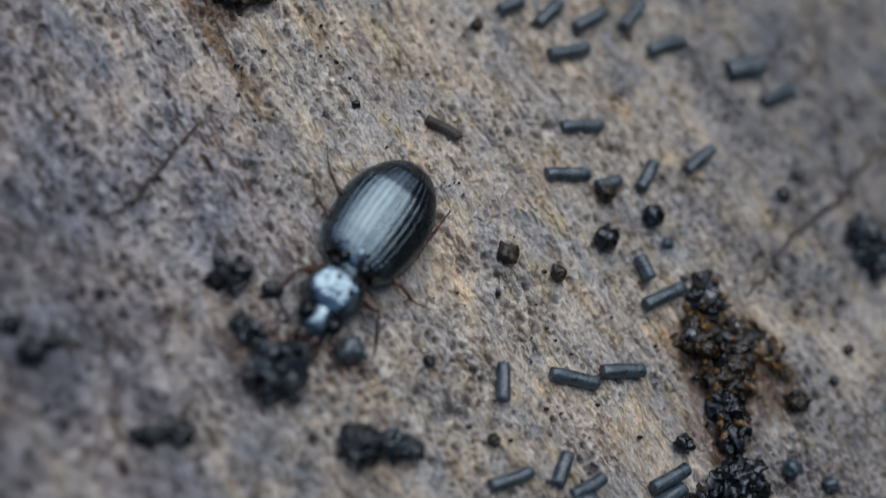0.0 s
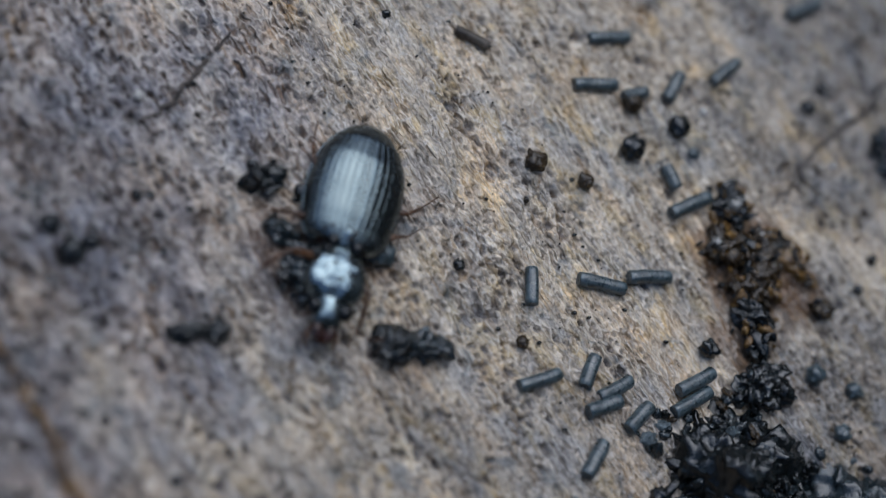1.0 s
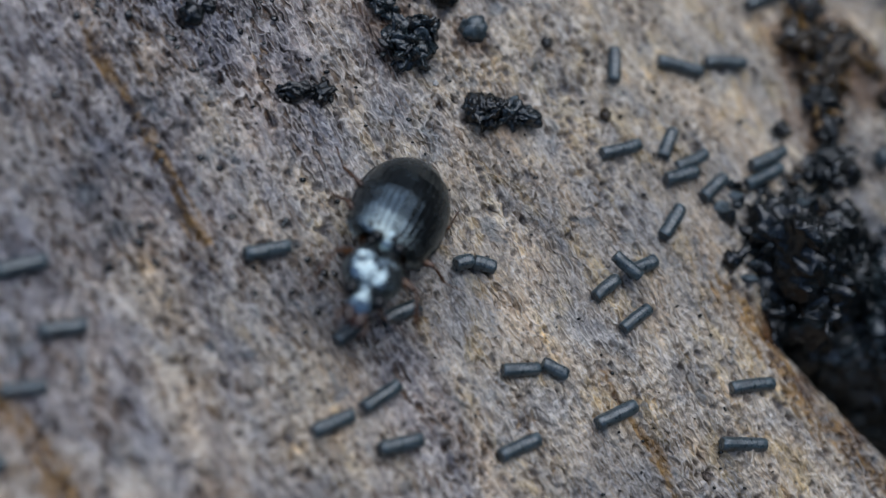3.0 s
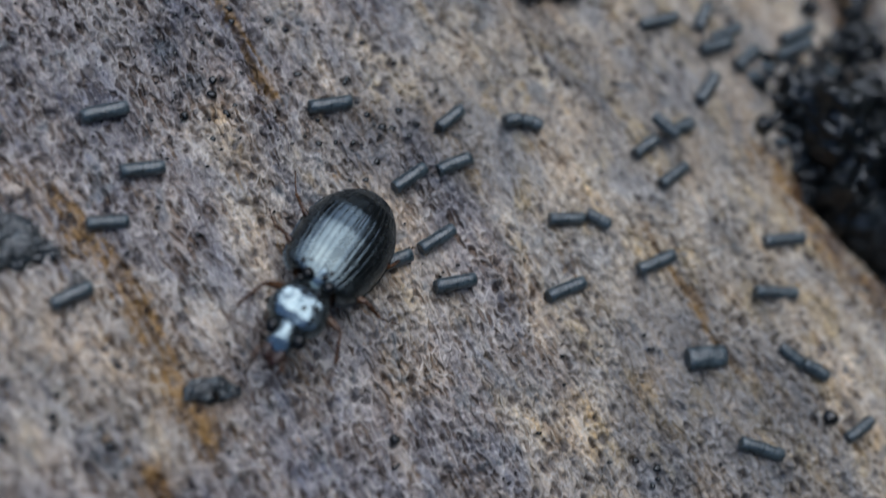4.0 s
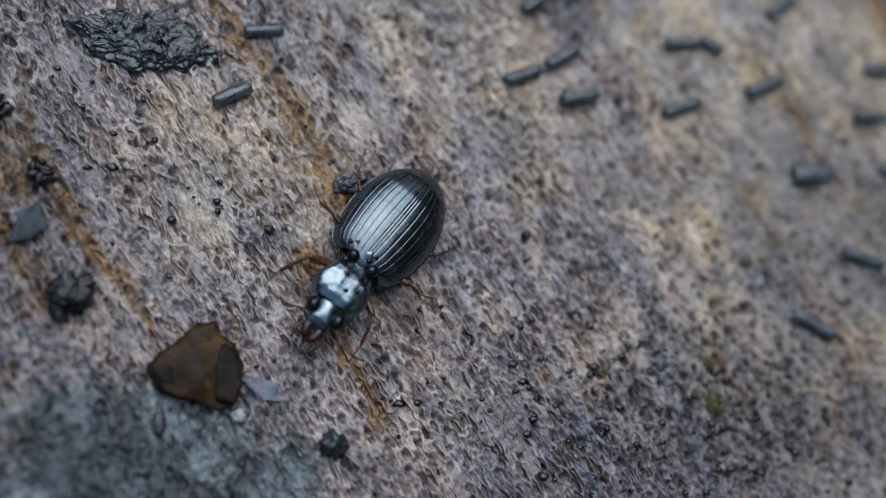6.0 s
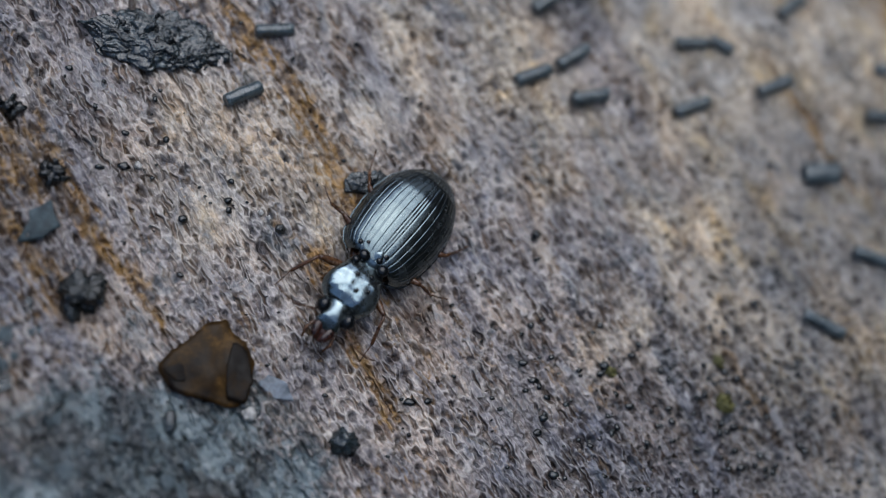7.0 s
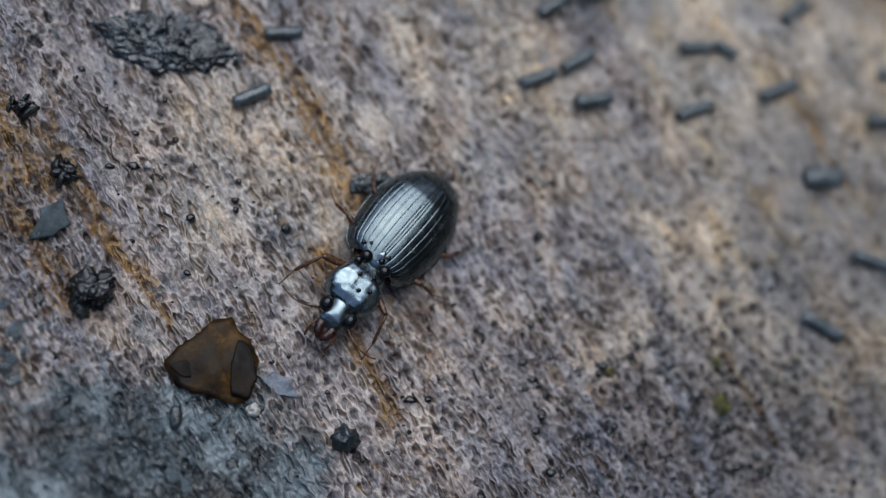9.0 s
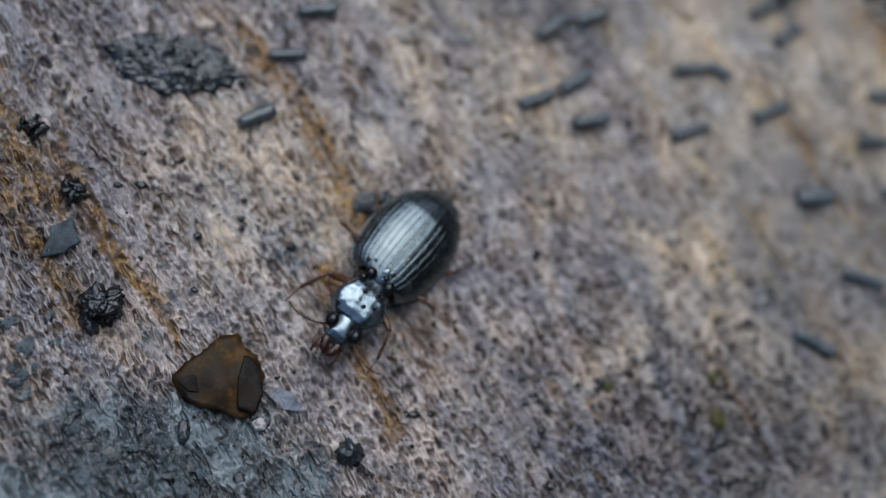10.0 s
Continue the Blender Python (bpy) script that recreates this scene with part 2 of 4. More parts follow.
def at_mm(x, y, z, rx=0, ry=0, rz=0):
    return pose(x * MM, y * MM, z * MM, rx, ry, rz)


def tube(bm, points, radii, sides=8, flat=1.0):
    """A closed tapering tube along points."""
    rings, up = [], Vector((0, 0, 1))
    pts = [Vector(p) for p in points]
    for i, p in enumerate(pts):
        ahead = (pts[min(i + 1, len(pts) - 1)] - pts[max(i - 1, 0)]).normalized()
        side = ahead.cross(up)
        side = side.normalized() if side.length > 1e-4 else Vector((1, 0, 0))
        top = side.cross(ahead)
        rings.append([bm.verts.new(p + radii[i] * (math.cos(a) * side + flat * math.sin(a) * top))
                      for a in (2 * math.pi * k / sides for k in range(sides))])
    for a, b in zip(rings, rings[1:]):
        for k in range(sides):
            bm.faces.new((a[k], a[(k + 1) % sides], b[(k + 1) % sides], b[k]))
    bm.faces.new(rings[0][::-1])
    bm.faces.new(rings[-1])


def blob(bm, centre, size, seed, rough=0.3, freq=1.1, sub=2):
    """A lumpy rounded body; size gives its three half-axes."""
    made = bmesh.ops.create_icosphere(bm, subdivisions=sub, radius=1.0)
    shift = Vector((seed * 3.17, seed * 1.31, seed * 0.77))
    for v in made["verts"]:
        n = v.co.normalized()
        k = 1 + rough * noise.noise(n * freq * 1.6 + shift) + rough * 0.6 * noise.noise(n * freq * 4 + shift)
        v.co = Vector(centre) + Vector((n.x * size[0], n.y * size[1], n.z * size[2])) * k


# ---- the wood ----
def hollow(x, y):
    """Depth of the rotten hollow at the broken edge."""
    u = np.clip((x + y - 49.6 - 0.95 * np.clip(y + 6, 0, 9)) / 1.414, 0, None)
    v = np.clip((3.0 - (y + 0.25 * (x - 60))) / 6.0, 0, 1)
    v = v * v * (3 - 2 * v)
    return np.minimum(0.5 * u + 0.4 * u * u, 12.0) * v


def rise(x, y):
    """Slow swell of the wood's surface."""
    return 0.22 * np.sin(x * 0.16 + y * 0.09) + 0.16 * np.sin(y * 0.23 - x * 0.11 + 1.0) - 0.2


def level(x, y):
    return float(rise(x, y) - hollow(x, y))


SHEAR = 0.30  # the finely cut sheet follows the walk, slanting across the grain


def filtered_noise(shape, step, long_mm, cross_mm, seed):
    """Smooth random relief on the slanted sheet, with features of the given length along and across the grain."""
    rng = np.random.default_rng(seed)
    spread = np.fft.rfft2(rng.standard_normal(shape))
    kx = np.fft.rfftfreq(shape[1], step)[None, :]
    ky = np.fft.fftfreq(shape[0], step)[:, None] - SHEAR * kx
    c, s = math.cos(radians(GRAIN)), math.sin(radians(GRAIN))
    ka, kb = kx * c + ky * s, -kx * s + ky * c
    spread *= np.exp(-((ka * long_mm) ** 2 + (kb * cross_mm) ** 2) * 2.2)
    out = np.fft.irfft2(spread, shape)
    return out / out.std()


def ridges(shape, step, long_mm, cross_mm, seed):
    """Random waves of about the given lengths along and across the grain."""
    rng = np.random.default_rng(seed)
    spread = np.fft.rfft2(rng.standard_normal(shape))
    kx = np.fft.rfftfreq(shape[1], step)[None, :]
    ky = np.fft.fftfreq(shape[0], step)[:, None] - SHEAR * kx
    c, s = math.cos(radians(GRAIN)), math.sin(radians(GRAIN))
    q = ((kx * c + ky * s) * long_mm) ** 2 + ((-kx * s + ky * c) * cross_mm) ** 2
    out = np.fft.irfft2(spread * q * np.exp(-q * 1.6), shape)
    return out / out.std()


def smoothstep(a, b, v):
    k = np.clip((v - a) / (b - a), 0, 1)
    return k * k * (3 - 2 * k)


def pore_field(x, y, along, across, least, most, chance, seed):
    """Round open pores strewn over the wood, one in each cell of a jittered net; 1 in the middle of a pore."""
    rng = np.random.default_rng(seed)
    table = rng.random((256, 256, 4)).astype(np.float32)
    c, s = math.cos(radians(GRAIN)), math.sin(radians(GRAIN))
    a, b = (x * c + y * s) / along, (-x * s + y * c) / across
    b = b + 0.5 * (np.floor(a) % 2)
    ia, ib = np.floor(a).astype(int), np.floor(b).astype(int)
    best = np.zeros(x.shape, np.float32)
    for da in (-1, 0, 1):
        for db in (-1, 0, 1):
            dice = table[(ia + da) % 256, (ib + db) % 256]
            px = (a - ia - da - 0.15 - 0.7 * dice[..., 0]) * along
            py = (b - ib - db - 0.15 - 0.7 * dice[..., 1]) * across
            r = least + (most - least) * dice[..., 2] ** 2
            deep = np.clip(1.25 - np.hypot(px * 0.72, py) / r, 0, 1) * (dice[..., 3] < chance)
            best = np.maximum(best, deep)
    return best


GROOVES = [[(12.0, 11.5), (15.7, 5.0), (20.0, -2.9), (22.0, -7.0)], [(-9, -14), (-5, -21), (-1, -27), (4, -36)], [(14.0, -21.0), (16.0, -25.5), (19.0, -31.0)],
           [(6, 30), (11, 22), (15, 14)], [(8.6, -12.2), (10.6, -14.9), (12.1, -17.3), (13.6, -20.6)], [(44, 2), (49, -7), (56, -19)], [(20, 20), (24, 12), (27, 5)]]
# amber bands along the grain: two ends and the half width
AMBER_BANDS = [([(-9.5, -15.0), (-4.5, -22.5)], 1.6), ([(-5.0, -18.0), (2.5, -31.0)], 0.8), ([(-9.0, -20.0), (-3.0, -30.0)], 1.2), ([(12.5, -26.0), (17.0, -36.0)], 0.9),
               ([(13.0, 11.0), (20.5, -2.0)], 0.5), ([(7.4, -10.0), (8.6, -12.2), (10.6, -14.9), (12.1, -17.3), (13.6, -20.6), (15.5, -24.0)], 1.15), ([(45.0, -9.0), (51.0, -19.0)], 0.5),
               ([(28.0, 36.0), (30.5, 31.6), (32.5, 29.0)], 0.7), ([(54.2, -3.0), (56.2, -6.8), (58.7, -10.5), (62.0, -13.6), (66.5, -17.6)], 1.3), ([(40.0, -31.0), (43.0, -37.0)], 0.5)]
# wet brown stains, and shade painted round the beetle: centre, radius, strength
STAINS_AND_SHADE = [((63.5, 14.0), 4.5, 0.9), ((67.0, 13.0), 3.0, 0.8), ((62.5, 9.0), 3.0, 0.8), ((32.5, 13.0), 3.2, 0.6), ((37.0, 12.6), 2.0, 0.7), ((13.2, -27.6), 2.0, 0.5), ((14.0, -31.0), 1.6, 0.6), ((19.5, -29.8), 2.3, 0.65),
          ((16.2, -21.0), 2.2, 0.5), ((39.5, 7.0), 2.2, 0.5), ((29.8, 34.6), 2.6, 0.9), ((55.5, 25.0), 1.5, 0.6), ((31.0, -3.0), 2.6, 0.4), ((57.6, -5.6), 2.0, 0.9), ((59.4, -9.0), 1.8, 0.85), ((62.6, -12.0), 2.0, 0.85), ((66.0, -15.5), 2.2, 0.85),
          ((-3.0, -24.5), 2.0, 0.4), ((-2.0, -30.5), 2.2, 0.4), ((20.0, -18.0), 2.0, 0.45)]


def near_line(x, y, line):
    """Distance to a line of several points."""
    near = np.full(x.shape, 99.0)
    for (x0, y0), (x1, y1) in zip(line, line[1:]):
        dx, dy = x1 - x0, y1 - y0
        f = np.clip(((x - x0) * dx + (y - y0) * dy) / (dx * dx + dy * dy), 0, 1)
        near = np.minimum(near, np.hypot(x - x0 - f * dx, y - y0 - f * dy))
    return near


def wood_surface():
    nx, ny = 900, 1004
    fine_u, fine_y = np.linspace(-18.5, 60.5, nx), np.linspace(-45, 43.2, ny)
    step = fine_u[1] - fine_u[0]
    shape = (ny, nx)
    y = fine_y[:, None] + 0 * fine_u[None, :]
    x = fine_u[None, :] + SHEAR * (y + 45)
    fibres = ridges(shape, step, 2.2, 0.42, 1)
    threads = ridges(shape, step, 4.0, 0.7, 6)
    cells = ridges(shape, step, 0.7, 0.4, 2)
    worn = filtered_noise(shape, step, 5.0, 3.0, 3)
    bands = filtered_noise(shape, step, 8.0, 1.3, 4)
    patch = filtered_noise(shape, step, 4.0, 2.4, 7)
    broad = filtered_noise(shape, step, 14.0, 6.0, 8)
    # heartwood lies to the far side of a line that runs with the grain
    inward = 0.857 * x + 0.515 * y - 1.25 * np.clip(y, 0, 15)
    heart = smoothstep(9, 30, inward + 4.0 * broad + 2.5 * patch) * smoothstep(-4, 8, inward)
    heart = np.maximum(heart, 0.6 * smoothstep(1.2, 0.3, np.hypot((x - 9.5) / 9, (y + 20.5) / 9) + 0.15 * patch))
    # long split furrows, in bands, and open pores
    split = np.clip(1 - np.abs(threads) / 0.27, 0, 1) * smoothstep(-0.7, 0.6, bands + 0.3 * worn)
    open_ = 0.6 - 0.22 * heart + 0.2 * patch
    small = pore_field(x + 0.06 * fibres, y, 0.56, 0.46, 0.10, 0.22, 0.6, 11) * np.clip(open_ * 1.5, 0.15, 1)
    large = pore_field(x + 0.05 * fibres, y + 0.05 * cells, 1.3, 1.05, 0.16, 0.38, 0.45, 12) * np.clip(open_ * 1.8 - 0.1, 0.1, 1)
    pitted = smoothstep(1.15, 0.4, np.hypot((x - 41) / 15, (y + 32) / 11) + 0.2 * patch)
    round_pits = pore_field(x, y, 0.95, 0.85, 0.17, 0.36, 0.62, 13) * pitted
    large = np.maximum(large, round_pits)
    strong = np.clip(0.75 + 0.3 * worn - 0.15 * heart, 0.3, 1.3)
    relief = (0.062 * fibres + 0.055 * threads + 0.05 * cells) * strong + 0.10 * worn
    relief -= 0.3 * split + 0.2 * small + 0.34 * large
    for line in GROOVES:
        relief -= 0.4 * np.exp(-(near_line(x + 0.25 * threads, y, line) / 0.3) ** 2) * np.clip(0.7 + 0.5 * worn, 0.1, 1)
    near_side = smoothstep(16, 0, inward)
    amber = split * smoothstep(0.2, 1.2, patch + 0.5 * bands + 0.5 * near_side) * (0.75 + 0.15 * near_side)
    thin = np.clip(1 - np.abs(filtered_noise(shape, step, 3.2, 0.34, 9)) / 0.12, 0, 1) * smoothstep(0.4, 1.3, filtered_noise(shape, step, 3.0, 2.0, 10))
    amber = np.maximum(amber, 0.85 * thin)
    for line, half in AMBER_BANDS:
        amber = np.maximum(amber, 0.94 * smoothstep(1.3, 0.4, near_line(x + 0.3 * worn + 0.2 * threads, y, line) / half + 0.2 * fibres + 0.15 * cells + 0.25 * np.abs(patch)))
    damp_shade = np.zeros(shape)
    for (cx, cy), reach, power in STAINS_AND_SHADE:
        damp_shade = np.maximum(damp_shade, power * smoothstep(1.15, 0.35, np.hypot(x - cx, y - cy) / reach + 0.16 * patch + 0.1 * fibres))
    # zones toned down for darker wood and for painted lens vignetting
    dim_zones = 0.85 * smoothstep(1.2, 0.3, np.hypot((x - 44) / 26, (y + 41) / 17) + 0.12 * patch)
    dim_zones = np.maximum(dim_zones, 0.45 * smoothstep(1.2, 0.4, np.hypot((x + 7) / 10, (y + 21) / 17) + 0.12 * patch))
    dim_zones = np.maximum(dim_zones, 0.5 * smoothstep(1.2, 0.4, np.hypot((x - 12) / 8, (y - 2) / 12) + 0.12 * patch))
    dim_zones = np.maximum(dim_zones, 0.85 * smoothstep(1.2, 0.4, np.hypot((x - 30) / 9, (y + 4) / 5.5) + 0.15 * patch))
    dim_zones = np.maximum(dim_zones, 0.85 * smoothstep(1.2, 0.4, np.hypot((x - 49) / 12, (y + 23) / 12) + 0.12 * patch))
    dim_zones = np.maximum(dim_zones, 0.85 * smoothstep(42, 60, 0.857 * x + 0.515 * y - 1.25 * np.clip(y, 0, 15) + 3 * patch))
    dim_zones = np.maximum(dim_zones, 0.4 * smoothstep(1.2, 0.4, np.hypot((x - 18) / 10, (y - 17) / 16) + 0.15 * patch))
    dim_zones = np.maximum(dim_zones, 0.2 * smoothstep(1.2, 0.4, np.hypot((x - 27) / 12, (y - 7) / 6) + 0.15 * patch))
    dim_zones = np.maximum(dim_zones, 0.5 * smoothstep(1.2, 0.4, np.hypot((x - 50) / 20, (y - 1) / 7) + 0.15 * patch))
    lichen = 0.9 * smoothstep(1.1, 0.75, np.hypot((x - 2.5) / 10.5, (y + 42.0) / 9.0) + 0.12 * patch + 0.05 * cells)
    pore_dark = np.clip(0.75 * small + 1.0 * large + 0.6 * split * (1 - amber), 0, 0.85) * (1 - 0.7 * lichen)
    side = [np.minimum(np.arange(k), k - 1 - np.arange(k)) for k in shape]
    relief *= np.clip(np.minimum.outer(*side) / 20.0, 0, 1)
    outer = np.array([-262.0, -260.0, -200.0, -140.0, -90.0, -60.0, -35.0, -22.0])
    us = np.concatenate([outer - 2, fine_u, 40 - outer[::-1]])
    ys = np.concatenate([outer - 24, fine_y, 22 - outer[::-1]])
    gu, gy = np.meshgrid(us, ys)
    gx = gu + SHEAR * np.clip(gy + 45, 0, 88.2)
    z = rise(gx, gy) - hollow(gx, gy)
    k = len(outer)
    z[k:k + ny, k:k + nx] += relief
    z[0, :], z[-1, :], z[:, 0], z[:, -1] = -300, -300, -300, -300
    verts = np.stack([gx, gy, z], -1).reshape(-1, 3) * MM
    rows, cols = gx.shape
    i = (np.arange(rows - 1)[:, None] * cols + np.arange(cols - 1)[None, :]).ravel()
    quads = np.stack([i, i + 1, i + cols + 1, i + cols], -1)
    data = bpy.data.meshes.new("wood_surface")
    data.vertices.add(len(verts))
    data.vertices.foreach_set("co", verts.ravel())
    data.loops.add(quads.size)
    data.loops.foreach_set("vertex_index", quads.ravel())
    data.polygons.add(len(quads))
    data.polygons.foreach_set("loop_start", np.arange(0, quads.size, 4))
    data.polygons.foreach_set("use_smooth", np.ones(len(quads), bool))
    data.update(calc_edges=True)
    for name, mask, rest in (("heartwood", heart, 0.5), ("amber", amber, 0.0), ("pore_dark", pore_dark, 0.1), ("damp_shade", damp_shade, 0.0), ("lichen", lichen, 0.0), ("dim_zones", dim_zones, 0.3)):
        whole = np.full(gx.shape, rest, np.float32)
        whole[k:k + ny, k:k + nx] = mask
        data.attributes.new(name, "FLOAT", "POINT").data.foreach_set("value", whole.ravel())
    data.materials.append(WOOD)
    return tagged(new("wood_surface", data), "weathered grey and tan wet wood with open fibres and pits", "wood", kind="structure")


def surroundings():
    """Forest floor to the horizon and an added, unseen dark forest edge that shapes reflections."""
    bm = bmesh.new()
    rings = []
    for radius in (0, 500, 1500, 4000, 12000, 60000, 400000, 3000000):
        count = 1 if radius == 0 else 48
        rings.append([bm.verts.new((radius * math.cos(a), radius * math.sin(a), -300 - min(radius, 3000) * 0.01 + (25 * noise.noise(Vector((a * 3, radius * 0.001, 0))) if radius else 0)))
                      for a in (2 * math.pi * k / 48 for k in range(count))])
    for k in range(48):
        bm.faces.new((rings[0][0], rings[1][k], rings[1][(k + 1) % 48]))
        for a, b in zip(rings[1:], rings[2:]):
            bm.faces.new((a[k], b[k], b[(k + 1) % 48], a[(k + 1) % 48]))
    thing("ground", bm, FLOOR, Matrix(), "dark forest floor with leaf litter round the log", "ground", kind="structure")
    bm = bmesh.new()
    count, columns = 120, []
    for k in range(count):
        a = 2 * math.pi * k / count
        # tallest behind the broken edge of the log; heights set for the beetle's reflections
        tall = np.interp(math.degrees(a), [0, 20, 42, 62, 100, 160, 200, 260, 310, 360], [1.8, 1.5, 0.7, 0.45, 0.35, 0.36, 0.5, 0.6, 1.4, 1.8])
        tall *= 1 + 0.28 * noise.noise(Vector((math.cos(a) * 5, math.sin(a) * 5, 2))) + 0.2 * noise.noise(Vector((math.cos(a) * 17, math.sin(a) * 17, 5)))
        r = 6000 * (1 + 0.1 * noise.noise(Vector((math.cos(a) * 4, math.sin(a) * 4, 9))))
        columns.append([bm.verts.new((r * math.cos(a) * (1 - 0.04 * j), r * math.sin(a) * (1 - 0.04 * j), -400 + j / 4 * (6000 * tall + 400))) for j in range(5)]
                       + [bm.verts.new((r * 1.15 * math.cos(a), r * 1.15 * math.sin(a), -400))])
    for k in range(count):
        a, b = columns[k], columns[(k + 1) % count]
        for j in range(5):
            bm.faces.new((a[j], b[j], b[j + 1], a[j + 1]))
    thing("backdrop", bm, UNSEEN_FOREST, Matrix(), "unseen dark forest edge, added to shape reflections on the beetle", "forest", kind="structure")


# ---- loose things on the wood ----
def pellet(x, y, turn, length, mat=PELLET, width=0.92, lift=0.0, tip=0.0, seed=0, flat=0.94):
    """A six-sided dropping with furrowed flanks and blunt, slightly crumbled ends."""
    bm = bmesh.new()
    rng = random.Random(seed)
    sides, steps = 48, 14
    bend = rng.uniform(-0.06, 0.06)
    roll = rng.uniform(-9, 9)
    rings = []
    for i in range(steps + 1):
        s = i / steps
        s = 0.5 - 0.5 * math.cos(math.pi * s) if i in (1, steps - 1) else s
        end = min(s, 1 - s) * length
        k = 1.0 if end > 0.1 else 0.84 + 0.16 * math.sqrt(max(0.0, 1 - (1 - end / 0.1) ** 2))
        px = (s - 0.5) * length
        ring = []
        for j in range(sides):
            a = 2 * math.pi * j / sides
            facet = 0.866 / math.cos((a % (math.pi / 3)) - math.pi / 6)
            rib = 0.19 * math.exp(-((((a + math.pi / 6) % (math.pi / 3)) - math.pi / 6) / 0.13) ** 2)
            r = width / 2 * k * (0.06 + 0.98 * facet - rib * 0.6)
            r *= 1 + 0.09 * noise.noise(Vector((px * 1.3 + seed * 7.7, math.cos(a) * 1.1, math.sin(a) * 1.1))) + 0.04 * noise.noise(Vector((px * 5 + seed, math.cos(a) * 4, math.sin(a) * 4)))
            ragged = 0.07 * noise.noise(Vector((math.cos(a) * 1.5, math.sin(a) * 1.5, seed * 3.3 + i))) if i in (0, steps) else 0.0
            ring.append(bm.verts.new((px + ragged, r * math.cos(a) + bend * (4 * (s - 0.5) ** 2), r * math.sin(a) * flat)))
        rings.append(ring)
    for a, b in zip(rings, rings[1:]):
        for j in range(sides):
            bm.faces.new((a[j], a[(j + 1) % sides], b[(j + 1) % sides], b[j]))
    for ring, px in ((rings[0][::-1], -length / 2 + 0.05), (rings[-1], length / 2 - 0.05)):
        hub = bm.verts.new((px, 0, 0))
        for j in range(sides):
            bm.faces.new((ring[j], ring[(j + 1) % sides], hub))
    z = level(x, y) + width * 0.44 * flat - 0.03 + lift
    colour = "dark grey-green" if mat is PELLET else "dull brown"
    size = "short broken" if length < 2.0 else ("broad flattened" if width > 1.2 else "ribbed")
    state = "lying across another pellet" if lift > 0.3 else "lying on the wood"
    ob = thing("frass_pellet", bm, mat, at_mm(x, y, z, roll if flat > 0.9 else 0, tip, turn),
               f"{size} {colour} caterpillar dropping {state}", "dropping", "scattered droppings")
    for face in ob.data.polygons:
        face.use_smooth = len(face.vertices) == 4
    return ob


def crumb_meshes(mat, name):
    made = []
    for s in range(6):
        bm = bmesh.new()
        blob(bm, (0, 0, 0), (1, 0.88, 0.8), 11 + s * 1.7, 0.42, 1.3, 3)
        made.append(mesh_from(bm, name, mat))
    return made


CRUMBS = {mat.name: crumb_meshes(mat, "crumb") for mat in (SOIL, GREY_SOIL, BROWN_SOIL, AMBER, STONE, LICHEN, MOSS)}


